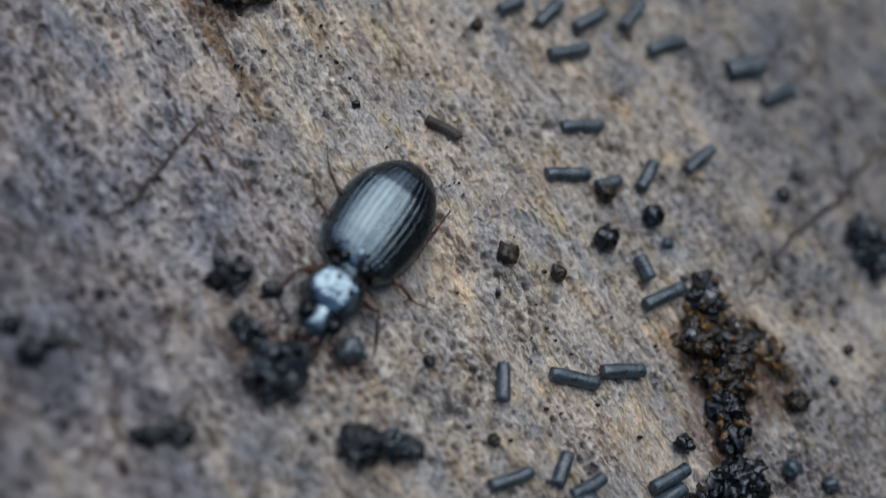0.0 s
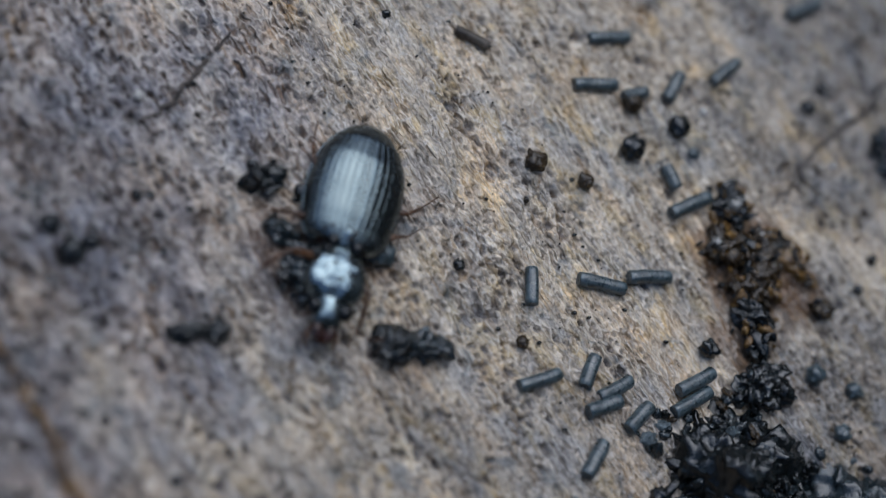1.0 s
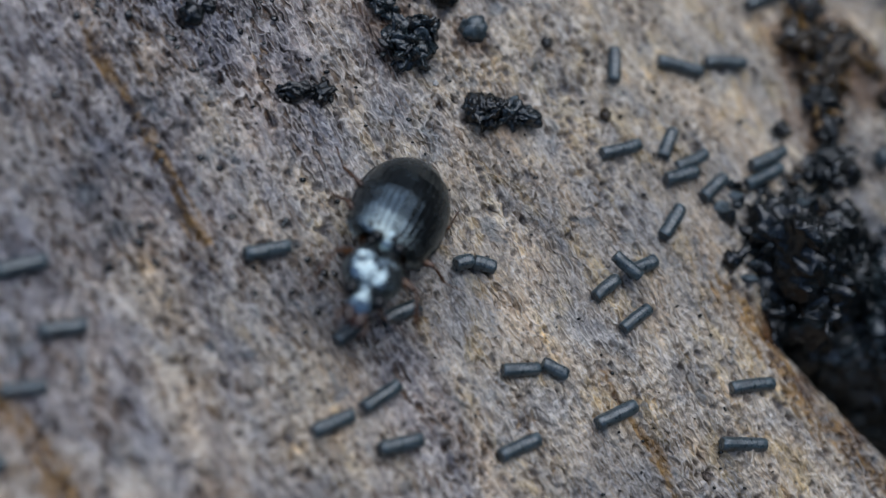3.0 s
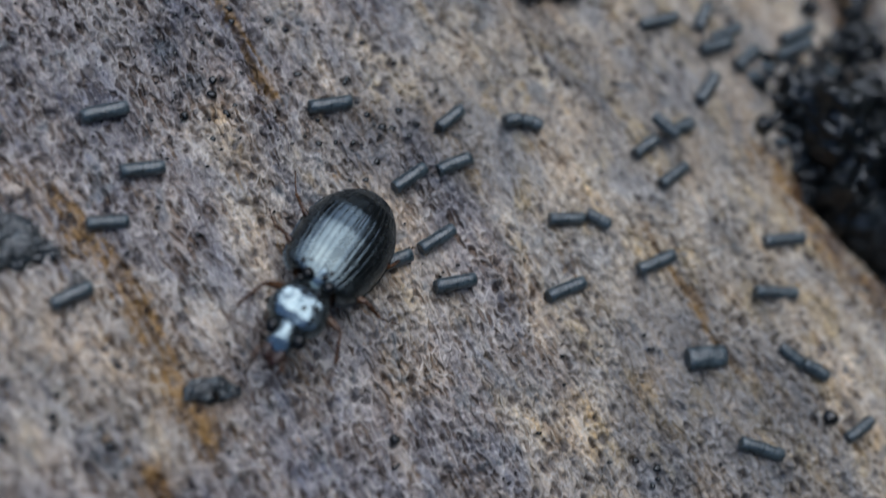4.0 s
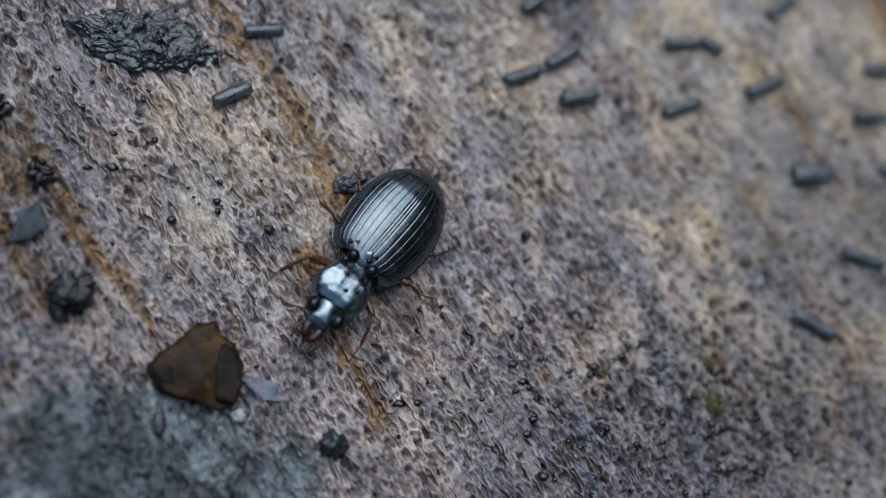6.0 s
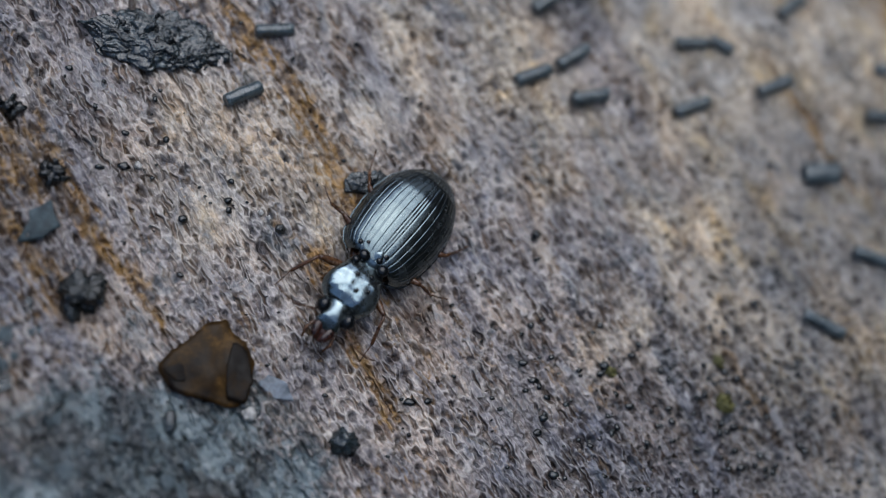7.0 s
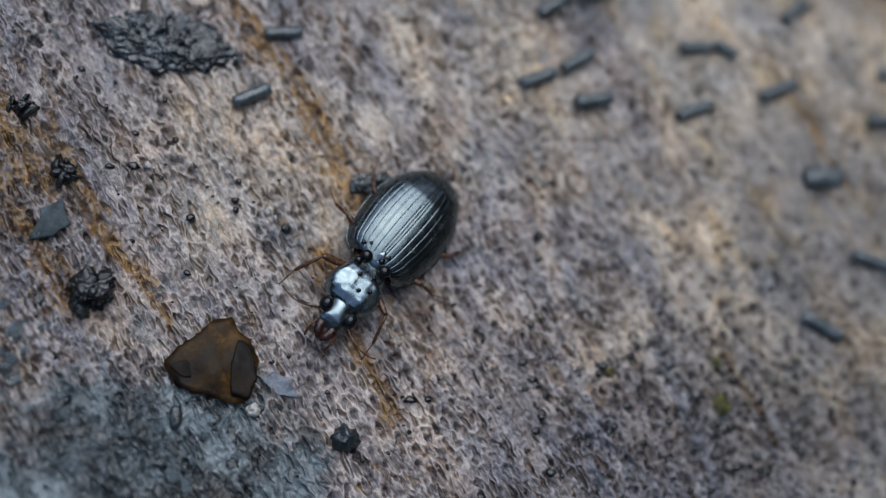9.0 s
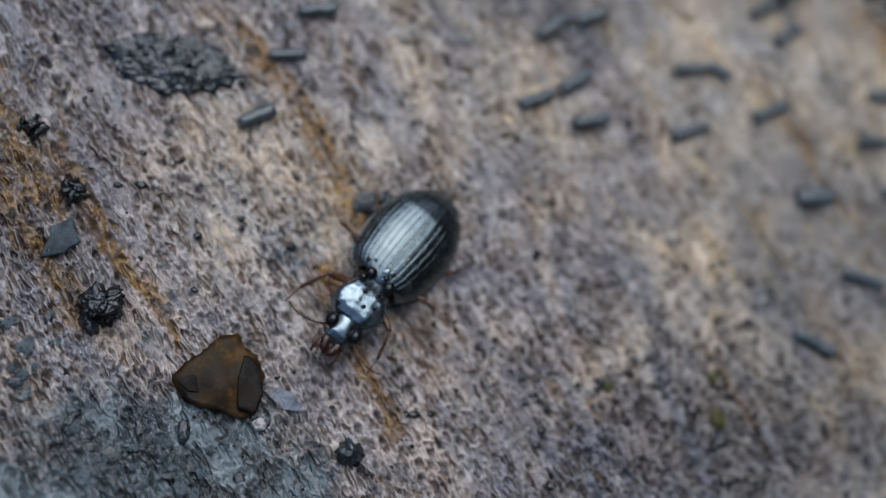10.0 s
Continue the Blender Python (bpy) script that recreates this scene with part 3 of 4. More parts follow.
def clump(label, x, y, rx, ry, high, turn, count, sizes, seed, mat=SOIL, extra=(), name="soil_clump", core=0.8, flat=1.0, rest=None):
    """A heap of crumbs round a lumpy core. extra: (material, share) of other crumbs in it."""
    rng = random.Random(seed)
    base = new(name)
    foot = level(x, y) if rest is None else rest
    base.matrix_basis = at_mm(x, y, foot, 0, 0, turn)
    tagged(base, label, "soil clump", "soil clumps")
    bm = bmesh.new()
    fine = 6 if rx > 4 else (5 if rx > 1.2 else 4)
    blob(bm, (0, 0, high * 0.2), (rx * core, ry * core, high * 0.7), seed, 0.24 if rx > 4 else 0.45, 1.0, fine)
    shift = Vector((seed * 5.3, seed * 2.1, 0))
    for v in bm.verts:
        # beads and crumbs of three sizes
        n = Vector((v.co.x / rx ** 2, v.co.y / ry ** 2, (v.co.z - high * 0.2) / (high * 0.7) ** 2)).normalized()
        swell = noise.noise(v.co * 0.5 + shift)
        thin = rx < 5 and high / rx < 0.25
        scale = 1.9 if rx > 5 or thin else 1.15
        bead = 0.55 - noise.voronoi(v.co * scale + shift)[0][0]
        crumbs = 0.5 - noise.voronoi(v.co * scale * 2.2 - shift)[0][0]
        grainy = noise.noise(v.co * 4.6 + shift) + 0.6 * noise.noise(v.co * 10.5 - shift)
        drift = Vector((noise.noise(v.co * 1.1 + shift), noise.noise(v.co * 1.1 - shift), 0.0))
        v.co += drift * min(0.6, rx * 0.3) + n * (0.6 * swell + (0.3 if thin else 0.55) * bead + 0.32 * crumbs + (0.45 if thin else 0.2) * grainy) * min(1.0, rx * 0.5, high * 0.45)
        v.co.z *= flat
    part("core", bm, mat, base)
    for _ in range(round(count * 0.5) if rx > 5 else round(count * (0.8 if AMBER in (e[0] for e in extra) else 0.45))):
        a, d = rng.uniform(0, 2 * math.pi), math.sqrt(rng.uniform(0.02, 1.0)) * rng.uniform(0.85, 1.15)
        px, py = rx * d * math.cos(a), ry * d * math.sin(a)
        r = rng.uniform(*sizes) * (1.45 if high > 9 else 1.1) * (1.15 - 0.4 * d)
        kind = mat
        pick = rng.random()
        for other, share in extra:
            if pick < share:
                kind, pick = other, 2.0
                r *= 0.95
            pick -= share
        dome = max(0.0, 1 - d * d) ** 0.5
        c, s = math.cos(radians(turn)), math.sin(radians(turn))
        ground = level(x + px * c - py * s, y + px * s + py * c) - foot
        pz = max(ground + r * 0.4 * flat, high * core * flat * dome * (rng.uniform(0.78, 0.93) if high > 9 else rng.uniform(0.75, 1.05)))
        ob = new("crumb", rng.choice(CRUMBS[kind.name]))
        ob.parent = base
        ob.matrix_basis = at_mm(px, py, pz, *((rng.uniform(0, 360), rng.uniform(0, 360)) if flat > 0.9 else (rng.uniform(-12, 12), rng.uniform(-12, 12))), rng.uniform(0, 360)) @ Matrix.Diagonal((r * rng.uniform(0.8, 1.6), r * rng.uniform(0.6, 1.1), r * flat * rng.uniform(0.5, 0.9), 1))
    return base


def crumb(x, y, r, mat, label, seed, flat=0.8, stretch=1.0, turn=0.0):
    bm = bmesh.new()
    blob(bm, (0, 0, 0), (r * stretch, r, r * flat), seed, 0.45, 1.2, 3)
    return thing("soil_crumb", bm, mat, at_mm(x, y, level(x, y) + r * flat * 0.6, 0, 0, turn), label, "soil crumb", "loose crumbs")


def rootlet(label, points, thick, mat=ROOT, name="rootlet", wavy=0.15, seed=1, flat=0.7, height=None):
    """A thin strand laid over the wood through the points given."""
    bm = bmesh.new()
    pts, radii = [], []
    n = 26
    for i in range(n + 1):
        s = i / n * (len(points) - 1)
        k = min(int(s), len(points) - 2)
        f = s - k
        x = points[k][0] * (1 - f) + points[k + 1][0] * f + wavy * noise.noise(Vector((i * 0.5, seed, 0)))
        y = points[k][1] * (1 - f) + points[k + 1][1] * f + wavy * noise.noise(Vector((i * 0.5, seed, 7)))
        pts.append((x, y, height if height else level(x, y) + (thick * 0.45 * flat if mat is ROOT else 0.07)))
        radii.append(thick * (0.75 + 0.4 * noise.noise(Vector((i * 0.8, seed, 3)))) * (0.4 + 0.6 * math.sin(math.pi * min(max(i / n, 0.08), 0.92))))
    tube(bm, pts, radii, 10, flat)
    return thing(name, bm, mat, Matrix(), label, "root" if mat is ROOT else "wood fibre")


def scale_mesh(outline, high, seed):
    """A thin curled scale with an angular outline of (degrees, radius) corners."""
    bm = bmesh.new()
    n, levels = 60, 7
    angles = [a for a, _ in outline] + [outline[0][0] + 360]
    radii = [r for _, r in outline] + [outline[0][1]]
    top, low = [], []
    for sheet, drop in ((top, 0.0), (low, -0.12)):
        for j in range(1, levels + 1):
            ring = []
            for i in range(n):
                a = 360 * i / n
                if a < angles[0]:
                    a += 360
                # straight edges between the corners
                k = max(q for q in range(len(outline)) if angles[q] <= a)
                a0, a1, r0, r1 = radians(angles[k]), radians(angles[k + 1]), radii[k], radii[k + 1]
                p0, p1 = Vector((r0 * math.cos(a0), r0 * math.sin(a0))), Vector((r1 * math.cos(a1), r1 * math.sin(a1)))
                way, edge = Vector((math.cos(radians(a)), math.sin(radians(a)))), p1 - p0
                cross = way.x * edge.y - way.y * edge.x
                r = (p0.x * edge.y - p0.y * edge.x) / cross if abs(cross) > 1e-6 else r0
                s = j / levels
                r *= s * (1 + (0.07 * noise.noise(Vector((way.x * 3, way.y * 3, seed))) + 0.06 * noise.noise(Vector((way.x * 9, way.y * 9, seed)))) * s)
                px, py = r * way.x, r * way.y
                pz = high * math.exp(-(px * px + py * py) / 5) + 0.22 * noise.noise(Vector((px * 0.6, py * 0.6, seed))) + 0.28
                ring.append(bm.verts.new((px, py, pz + drop)))
            sheet.append(ring)
        hub = bm.verts.new((0, 0, high + 0.25 + drop))
        for i in range(n):
            bm.faces.new((sheet[0][i], sheet[0][(i + 1) % n], hub))
        for a, b in zip(sheet, sheet[1:]):
            for i in range(n):
                bm.faces.new((a[i], a[(i + 1) % n], b[(i + 1) % n], b[i]))
    for i in range(n):
        bm.faces.new((top[-1][i], top[-1][(i + 1) % n], low[-1][(i + 1) % n], low[-1][i]))
    return bm


def flake(x, y, turn, outline, high, mat, label, name, tilt=0.0, seed=1):
    return thing(name, scale_mesh(outline, high, seed), mat, at_mm(x, y, level(x, y) - 0.05, tilt, 0, turn), label, "flake")


# ---- the beetle, head towards +x, in millimetres ----
def smooth_curve(at, xs, ys):
    t = np.linspace(0, 1, 401)
    v = np.interp(t, xs, ys)
    pad = np.concatenate([np.full(10, v[0]), v, np.full(10, v[-1])])
    v2 = np.convolve(pad, np.hanning(23)[1:-1] / np.hanning(23).sum(), "valid")
    v2[:4], v2[-4:] = v[:4], v[-4:]
    return np.interp(at, t, v2)


def elytron(parent, side):
    bm = bmesh.new()
    nu, nv = 90, 130
    us = 0.5 - 0.5 * np.cos(np.linspace(0, np.pi, nu + 1)) * (0.55 + 0.45 * np.abs(np.cos(np.linspace(0, np.pi, nu + 1))))
    us = (us - us[0]) / (us[-1] - us[0])
    wide = 2.74 * smooth_curve(us, [0, .03, .1, .25, .4, .55, .7, .82, .91, .965, 1], [.56, .74, .87, .96, 1, .985, .89, .71, .50, .32, .05])
    top = smooth_curve(us, [0, .08, .2, .45, .65, .82, .93, 1], [2.1, 2.3, 2.48, 2.6, 2.52, 2.18, 1.66, 0.98])
    edge = smooth_curve(us, [0, .15, .6, 1], [0.95, 0.85, 0.8, 0.85])
    grid = []
    for i in range(nu + 1):
        row = []
        for j in range(nv + 1):
            v = j / nv
            a = v * math.pi / 2
            y = wide[i] * math.sin(a) ** 0.97
            z = edge[i] + (top[i] - edge[i]) * math.cos(a) ** 0.9 if v < 1 else edge[i]
            # nine furrows, fading towards the tip
            cut = 0.0
            for k in range(9):
                d = (v - (k + 0.35) / 9.3) * wide[i] * 1.35
                cut += math.exp(-(d / 0.032) ** 2)
            fade = min(1.0, us[i] / 0.06) * min(1.0, (1 - us[i]) / 0.12)
            cut *= 0.026 * fade * (0.85 + 0.15 * math.sin(us[i] * 150))
            seam = 0.014 * math.exp(-(v * wide[i] / 0.04) ** 2)
            n = Vector((0, math.sin(a), math.cos(a)))
            lumpy = 0.012 * noise.noise(Vector((us[i] * 9, v * 5, side * 3.0)))
            p = Vector((3.9 - 7.8 * us[i], y + 0.004, z)) - n * (cut + seam - lumpy)
            row.append(bm.verts.new((p.x, p.y * side, p.z)))
        # raised margin and the folded-under edge
        row.append(bm.verts.new((3.9 - 7.8 * us[i], side * (wide[i] + 0.07), edge[i] + 0.05)))
        row.append(bm.verts.new((3.9 - 7.8 * us[i], side * (wide[i] + 0.05), edge[i] - 0.08)))
        row.append(bm.verts.new((3.9 - 7.8 * us[i] * 1.0, side * wide[i] * 0.75, edge[i] - 0.35)))
        grid.append(row)
    for a, b in zip(grid, grid[1:]):
        for j in range(len(a) - 1):
            bm.faces.new((a[j], a[j + 1], b[j + 1], b[j]))
    return part("elytron", bm, CHITIN, parent, "black wing case with fine lengthwise furrows")


def loft(bm, sections, sides=36, groove=0.0):
    """A body through sections of (x, half width, top, bottom, squareness)."""
    rings = []
    for x, w, t, b, p in sections:
        ring = []
        for k in range(sides):
            a = 2 * math.pi * k / sides
            c, s = math.cos(a), math.sin(a)
            y = w * math.copysign(abs(c) ** p, c)
            mid = b + (t - b) * 0.35
            z = mid + ((t - mid) if s > 0 else (mid - b)) * math.copysign(abs(s) ** p, s)
            if s > 0:
                z -= groove * math.exp(-(y / 0.09) ** 2)
            if s > 0 and groove > 0:
                # shallow dents near the rear corners and an uneven polish
                z -= 0.1 * math.exp(-((x - 4.5) ** 2 + (abs(y) - 0.62) ** 2) / 0.12)
                z -= 0.1 * math.exp(-((x - 5.75) ** 2 + (abs(y) - 1.1) ** 2) / 0.12)
                z += 0.06 * noise.noise(Vector((x * 2.6, y * 2.6, 3.0))) * min(1.0, s * 2)
            ring.append(bm.verts.new((x, y, z)))
        rings.append(ring)
    for a, b in zip(rings, rings[1:]):
        for k in range(sides):
            bm.faces.new((a[k], a[(k + 1) % sides], b[(k + 1) % sides], b[k]))
    bm.faces.new(rings[0][::-1])
    bm.faces.new(rings[-1])


def fine_sections(rough, n=26):
    t = np.linspace(0, 1, len(rough))
    s = np.linspace(0, 1, n)
    cols = np.array(rough, float).T
    return [tuple(float(smooth_curve(np.array([q]), t, c)[0]) for c in cols) for q in s]


def beetle_leg(parent, x, y, side, knee, shin, toe):
    """Thigh as the leg's own mesh, with shin and foot under it; the leg turns at its hip."""
    bm = bmesh.new()
    k = Vector((knee[0], knee[1] * side, knee[2]))
    tube(bm, [k * 0, k * 0.25, k * 0.6, k * 0.9, k], [0.17, 0.23, 0.24, 0.16, 0.12], 10)
    leg = part("leg", bm, LEG, parent, "red-brown jointed leg")
    leg.matrix_basis = at_mm(x, y * side, 0.75)
    f = Vector((shin[0], shin[1] * side, shin[2]))
    bm = bmesh.new()
    tube(bm, [k, k.lerp(f, 0.3), k.lerp(f, 0.9), f], [0.09, 0.105, 0.11, 0.08], 8)
    for q in (0.45, 0.6, 0.75, 0.9):
        p = k.lerp(f, q)
        tube(bm, [p, p + (f - k).normalized() * 0.12 + Vector((0, side * 0.12, 0.02))], [0.018, 0.006], 4)
    part("tibia", bm, LEG, leg)
    e = Vector((toe[0], toe[1] * side, toe[2]))
    bm = bmesh.new()
    pts, rad = [], []
    for q in range(11):
        pts.append(f.lerp(e, q / 10) + Vector((0, 0, 0.03 * math.sin(q * 0.9))))
        rad.append(0.05 if q % 2 else 0.036)
    tube(bm, pts, rad, 6)
    way = (e - f).normalized()
    out = way.cross(Vector((0, 0, 1)))
    for w in (-1, 1):
        tube(bm, [e, e + way * 0.12 + out * 0.06 * w, e + way * 0.16 + out * 0.12 * w - Vector((0, 0, 0.04))], [0.025, 0.018, 0.005], 4)
    part("tarsus", bm, LEG, leg)
    return leg


NECK = 5.0  # the head and neck shield turn a little against the wing cases


def build_beetle():
    base = new("ground_beetle")
    base.scale = (1.08, 1.08, 1.08)
    tagged(base, "glossy black ground beetle with furrowed wing cases walking over the wood", "beetle")
    for side in (1, -1):
        elytron(base, side)
    bm = bmesh.new()
    loft(bm, fine_sections([(-3.7, 0.5, 1.0, 0.75, 0.9), (-2.0, 1.9, 1.0, 0.55, 0.9), (0.5, 2.3, 1.1, 0.4, 0.9), (3.0, 1.9, 1.2, 0.45, 0.9), (4.2, 1.0, 1.2, 0.6, 0.9)], 20))
    part("abdomen", bm, LEG, base, "dark brown underside")
    bm = bmesh.new()
    loft(bm, fine_sections([(3.85, 0.85, 1.5, 0.75, 0.7), (4.05, 1.08, 1.8, 0.6, 0.62), (4.6, 1.24, 2.0, 0.55, 0.6), (5.3, 1.56, 2.12, 0.5, 0.62),
                            (5.95, 1.7, 2.06, 0.5, 0.64), (6.5, 1.56, 1.92, 0.55, 0.68), (6.9, 1.2, 1.68, 0.7, 0.76), (7.05, 0.75, 1.4, 0.85, 1.0)], 40), 72, 0.07)
    front = [part("pronotum", bm, SHIELD, base, "shiny heart-shaped neck shield")]
    bm = bmesh.new()
    loft(bm, fine_sections([(3.2, 0.2, 2.36, 1.2, 0.9), (3.45, 0.5, 2.34, 1.0, 0.8), (3.75, 0.62, 2.16, 0.9, 0.8), (4.05, 0.6, 1.96, 0.8, 0.8), (4.3, 0.4, 1.7, 0.9, 0.9)], 16), 28, 0.0)
    part("scutellum", bm, SHIELD, base, "small shiny shield between wing cases and neck")
    bm = bmesh.new()
    loft(bm, fine_sections([(6.7, 0.8, 1.5, 0.75, 0.9), (7.0, 0.82, 1.66, 0.62, 1.0), (7.35, 0.7, 1.66, 0.6, 1.0), (7.75, 0.66, 1.6, 0.65, 0.9),
                            (8.05, 0.72, 1.48, 0.7, 0.7), (8.35, 0.74, 1.2, 0.72, 0.7), (8.6, 0.5, 0.95, 0.75, 0.9)], 32), 48, 0.0)
    front.append(part("head", bm, SHIELD, base, "small glossy black head"))
    for side in (1, -1):
        bm = bmesh.new()
        made = bmesh.ops.create_icosphere(bm, subdivisions=3, radius=0.42)
        for v in made["verts"]:
            v.co = Vector((v.co.x * 1.15 + 7.5, v.co.y * 1.0 + side * 0.84, v.co.z + 1.26))
        front.append(part("eye", bm, WATER, base, "bulging dark eye"))
        bm = bmesh.new()
        tube(bm, [(8.2, side * 0.36, 0.9), (8.6, side * 0.4, 0.84), (9.0, side * 0.28, 0.76), (9.3, side * 0.08, 0.7)], [0.32, 0.32, 0.26, 0.1], 12, 0.75)
        front.append(part("mandible", bm, JAW, base, "dark red curved jaw"))
        bm = bmesh.new()
        tube(bm, [(8.0, side * 0.3, 0.75), (8.5, side * 0.72, 0.7), (8.95, side * 0.85, 0.5), (9.5, side * 0.7, 0.3)], [0.08, 0.08, 0.1, 0.06], 8)
        front.append(part("palp", bm, LEG, base))
        # eleven-jointed feeler, swept outwards and forwards
        bm = bmesh.new()
        pts, rad = [], []
        for i in range(45):
            s = i / 44
            pts.append((7.8 + 2.6 * s - 2.3 * s * s, side * (0.9 + 2.7 * s - 0.2 * s * s), 1.1 + 0.45 * math.sin(s * 3.0) - 0.45 * s))
            rad.append((0.07 if i < 4 else 0.05) * (0.72 + 0.28 * abs(math.sin(i * math.pi / 4))))
        tube(bm, pts, rad, 7)
        front.append(part("antenna", bm, LEG, base, "thin beaded red-brown feeler"))
    bm = bmesh.new()
    loft(bm, fine_sections([(8.15, 0.62, 1.02, 0.55, 0.7), (8.5, 0.58, 0.95, 0.5, 0.7), (8.8, 0.46, 0.85, 0.5, 0.7), (8.95, 0.25, 0.72, 0.55, 0.9)], 14), 28, 0.0)
    front.append(part("labrum", bm, JAW, base, "dark red upper lip"))
    for ob in front:
        ob.matrix_basis = at_mm(3.9, 0, 1.2, 0, 0, NECK) @ at_mm(-3.9, 0, -1.2)
    # water drops caught on the shoulders
    for x, y, r in ((3.25, 0.35, 0.24), (2.75, -0.25, 0.2), (3.0, 0.95, 0.15), (2.6, 0.62, 0.12), (3.25, -0.95, 0.2), (2.4, -0.75, 0.14), (3.98, 0.72, 0.38), (4.0, -0.66, 0.36), (3.7, 0.2, 0.2), (4.55, -0.85, 0.24), (3.5, -1.3, 0.16), (1.9, 0.3, 0.1), (2.2, 1.15, 0.11), (1.3, -0.5, 0.09), (6.0, 0.3, 0.12), (4.75, 0.5, 0.15), (5.2, -0.25, 0.12), (5.6, 0.85, 0.13), (3.1, 1.4, 0.13), (2.9, -1.6, 0.12)):
        bm = bmesh.new()
        made = bmesh.ops.create_icosphere(bm, subdivisions=3, radius=r)
        z = 2.14 - 0.1 * y * y if x < 3.9 else 2.0
        z += 0.12 if x > 5 else 0.0
        for v in made["verts"]:
            v.co = Vector((v.co.x + x, v.co.y + y, v.co.z * 0.8 + z))
        part("droplet", bm, WATER, base, "dark round water droplet")
    legs = []
    for side in (1, -1):
        legs.append((beetle_leg(base, 4.7, 1.0, side, (0.9, 1.5, 0.5), (2.3, 2.1, -0.5), (3.4, 2.2, -0.68)), 4.7, 1.0 * side, 0 if side > 0 else 1, side))
        legs.append((beetle_leg(base, 2.7, 1.5, side, (-0.2, 1.5, 0.35), (-0.6, 2.4, -0.5), (-1.2, 3.3, -0.68)), 2.7, 1.5 * side, 1 if side > 0 else 0, side))
        legs.append((beetle_leg(base, 0.8, 1.4, side, (-0.8, 1.6, 0.35), (-2.0, 2.1, -0.45), (-3.4, 2.6, -0.68)), 0.8, 1.4 * side, 0 if side > 0 else 1, side))
    return base, legs


# ---- build: setting ----
wood_surface()
surroundings()
beetle, beetle_legs = build_beetle()

# droppings, patch by patch: x, y, direction, length
FAR_PATCH = [
    (54.0, 34.9, 16, 3.1), (61.4, 36.2, 22, 3.1), (69.7, 33.3, 25, 2.9), (54.3, 29.5, 8, 3.0), (52.9, 26.0, 5, 3.1), (55.8, 25.6, 17, 1.8),
    (58.8, 26.4, 57, 2.4), (62.8, 27.9, 39, 2.9), (50.1, 37.9, 28, 2.0), (52.9, 37.7, 46, 2.6), (55.8, 37.5, 33, 2.7), (59.1, 38.2, 50, 2.7),
    (47.0, 11.8, -95, 2.4), (51.9, 12.3, -10, 3.2), (55.4, 13.0, 4, 3.0), (46.9, 5.8, 18, 2.9), (59.1, 18.2, 25, 3.3), (57.9, 20.0, -66, 1.7),
]
MIDDLE_PATCH = [
    (50.3, 6.5, 64, 2.2), (51.0, 4.3, 19, 2.4), (51.9, 5.4, 27, 2.6), (53.3, 3.7, 43, 2.3), (50.0, 1.0, 56, 2.5), (57.7, 6.1, 26, 2.9),
    (57.2, 4.8, 28, 3.1), (46.9, -5.5, 37, 2.4), (31.6, -2.6, 42, 2.2), (23.6, -2.4, 14, 2.8), (35.8, -2.4, 17, 1.2), (37.1, -2.5, -13, 1.4),
    (28.6, -7.0, 38, 2.6), (31.6, -5.8, 26, 2.5), (45.0, -3.6, 39, 2.1), (47.6, -2.1, 26, 2.1),
]
NEAR_PATCH = [
    (11.8, -7.8, 11, 2.7), (9.8, -11.3, 9, 2.5), (27.2, -12.7, 25, 2.7), (30.2, -11.0, 34, 2.7), (31.3, -13.8, 14, 2.7), (38.8, -13.7, 24, 2.8),
    (39.1, -9.0, 5, 2.4), (41.3, -8.9, -25, 1.7), (45.2, -11.6, 25, 2.9), (54.7, -9.4, 8, 3.1), (53.7, -13.2, 0, 3.1), (9.5, -4.3, 18, 2.9),
    (2.6, -5.7, -36, 2.0), (7.8, -15.9, 29, 2.6), (54.3, -17.5, -36, 1.9), (55.9, -18.4, -27, 1.9), (51.4, -23.8, -15, 3.0), (47.2, -28.7, -26, 3.1),
    (58.6, -22.4, 34, 2.4),
]
for number, row in enumerate(FAR_PATCH + MIDDLE_PATCH + NEAR_PATCH):
    pellet(*row, seed=number, width=0.88 + 0.12 * random.random())
pellet(67.4, 35.2, 16, 3.0, width=1.6, seed=91, flat=0.6)
pellet(48.2, -17.8, 8, 2.7, width=1.6, seed=92, flat=0.6)
pellet(46.2, -2.4, -38, 2.1, lift=0.75, seed=93)
pellet(44.4, 28.3, -23, 2.4, mat=BROWN_PELLET, width=0.75, seed=94)


# soil clumps and crumbs
clump("lumpy wet black soil clump with a short stalk", 30.2, 17.4, 1.35, 1.0, 1.5, 20, 16, (0.3, 0.6), 1)
rootlet("short dark stalk rising from a soil clump", [(30.0, 18.0), (29.9, 20.0)], 0.2, seed=3)
clump("small wet black soil clump", 32.6, 16.7, 0.7, 0.6, 0.9, 0, 7, (0.25, 0.45), 2)
clump("small wet dark soil clump", 31.0, 14.2, 1.2, 0.8, 0.9, -30, 12, (0.25, 0.5), 3, GREY_SOIL)
clump("crumbly dark grey soil clump with glints of water", 32.8, 11.9, 2.1, 1.9, 1.9, 10, 46, (0.3, 0.65), 4, GREY_SOIL, ((SOIL, 0.4),))
clump("low black soil clump on grey wood", 25.4, 8.0, 1.15, 0.6, 0.7, 5, 14, (0.2, 0.45), 5)
clump("small black soil clump with a spur on grey wood", 27.2, 8.0, 1.0, 0.6, 0.8, 60, 14, (0.2, 0.42), 5.5)
clump("round black wet soil clump", 37.7, 7.7, 1.35, 1.2, 1.6, 0, 18, (0.35, 0.6), 6)
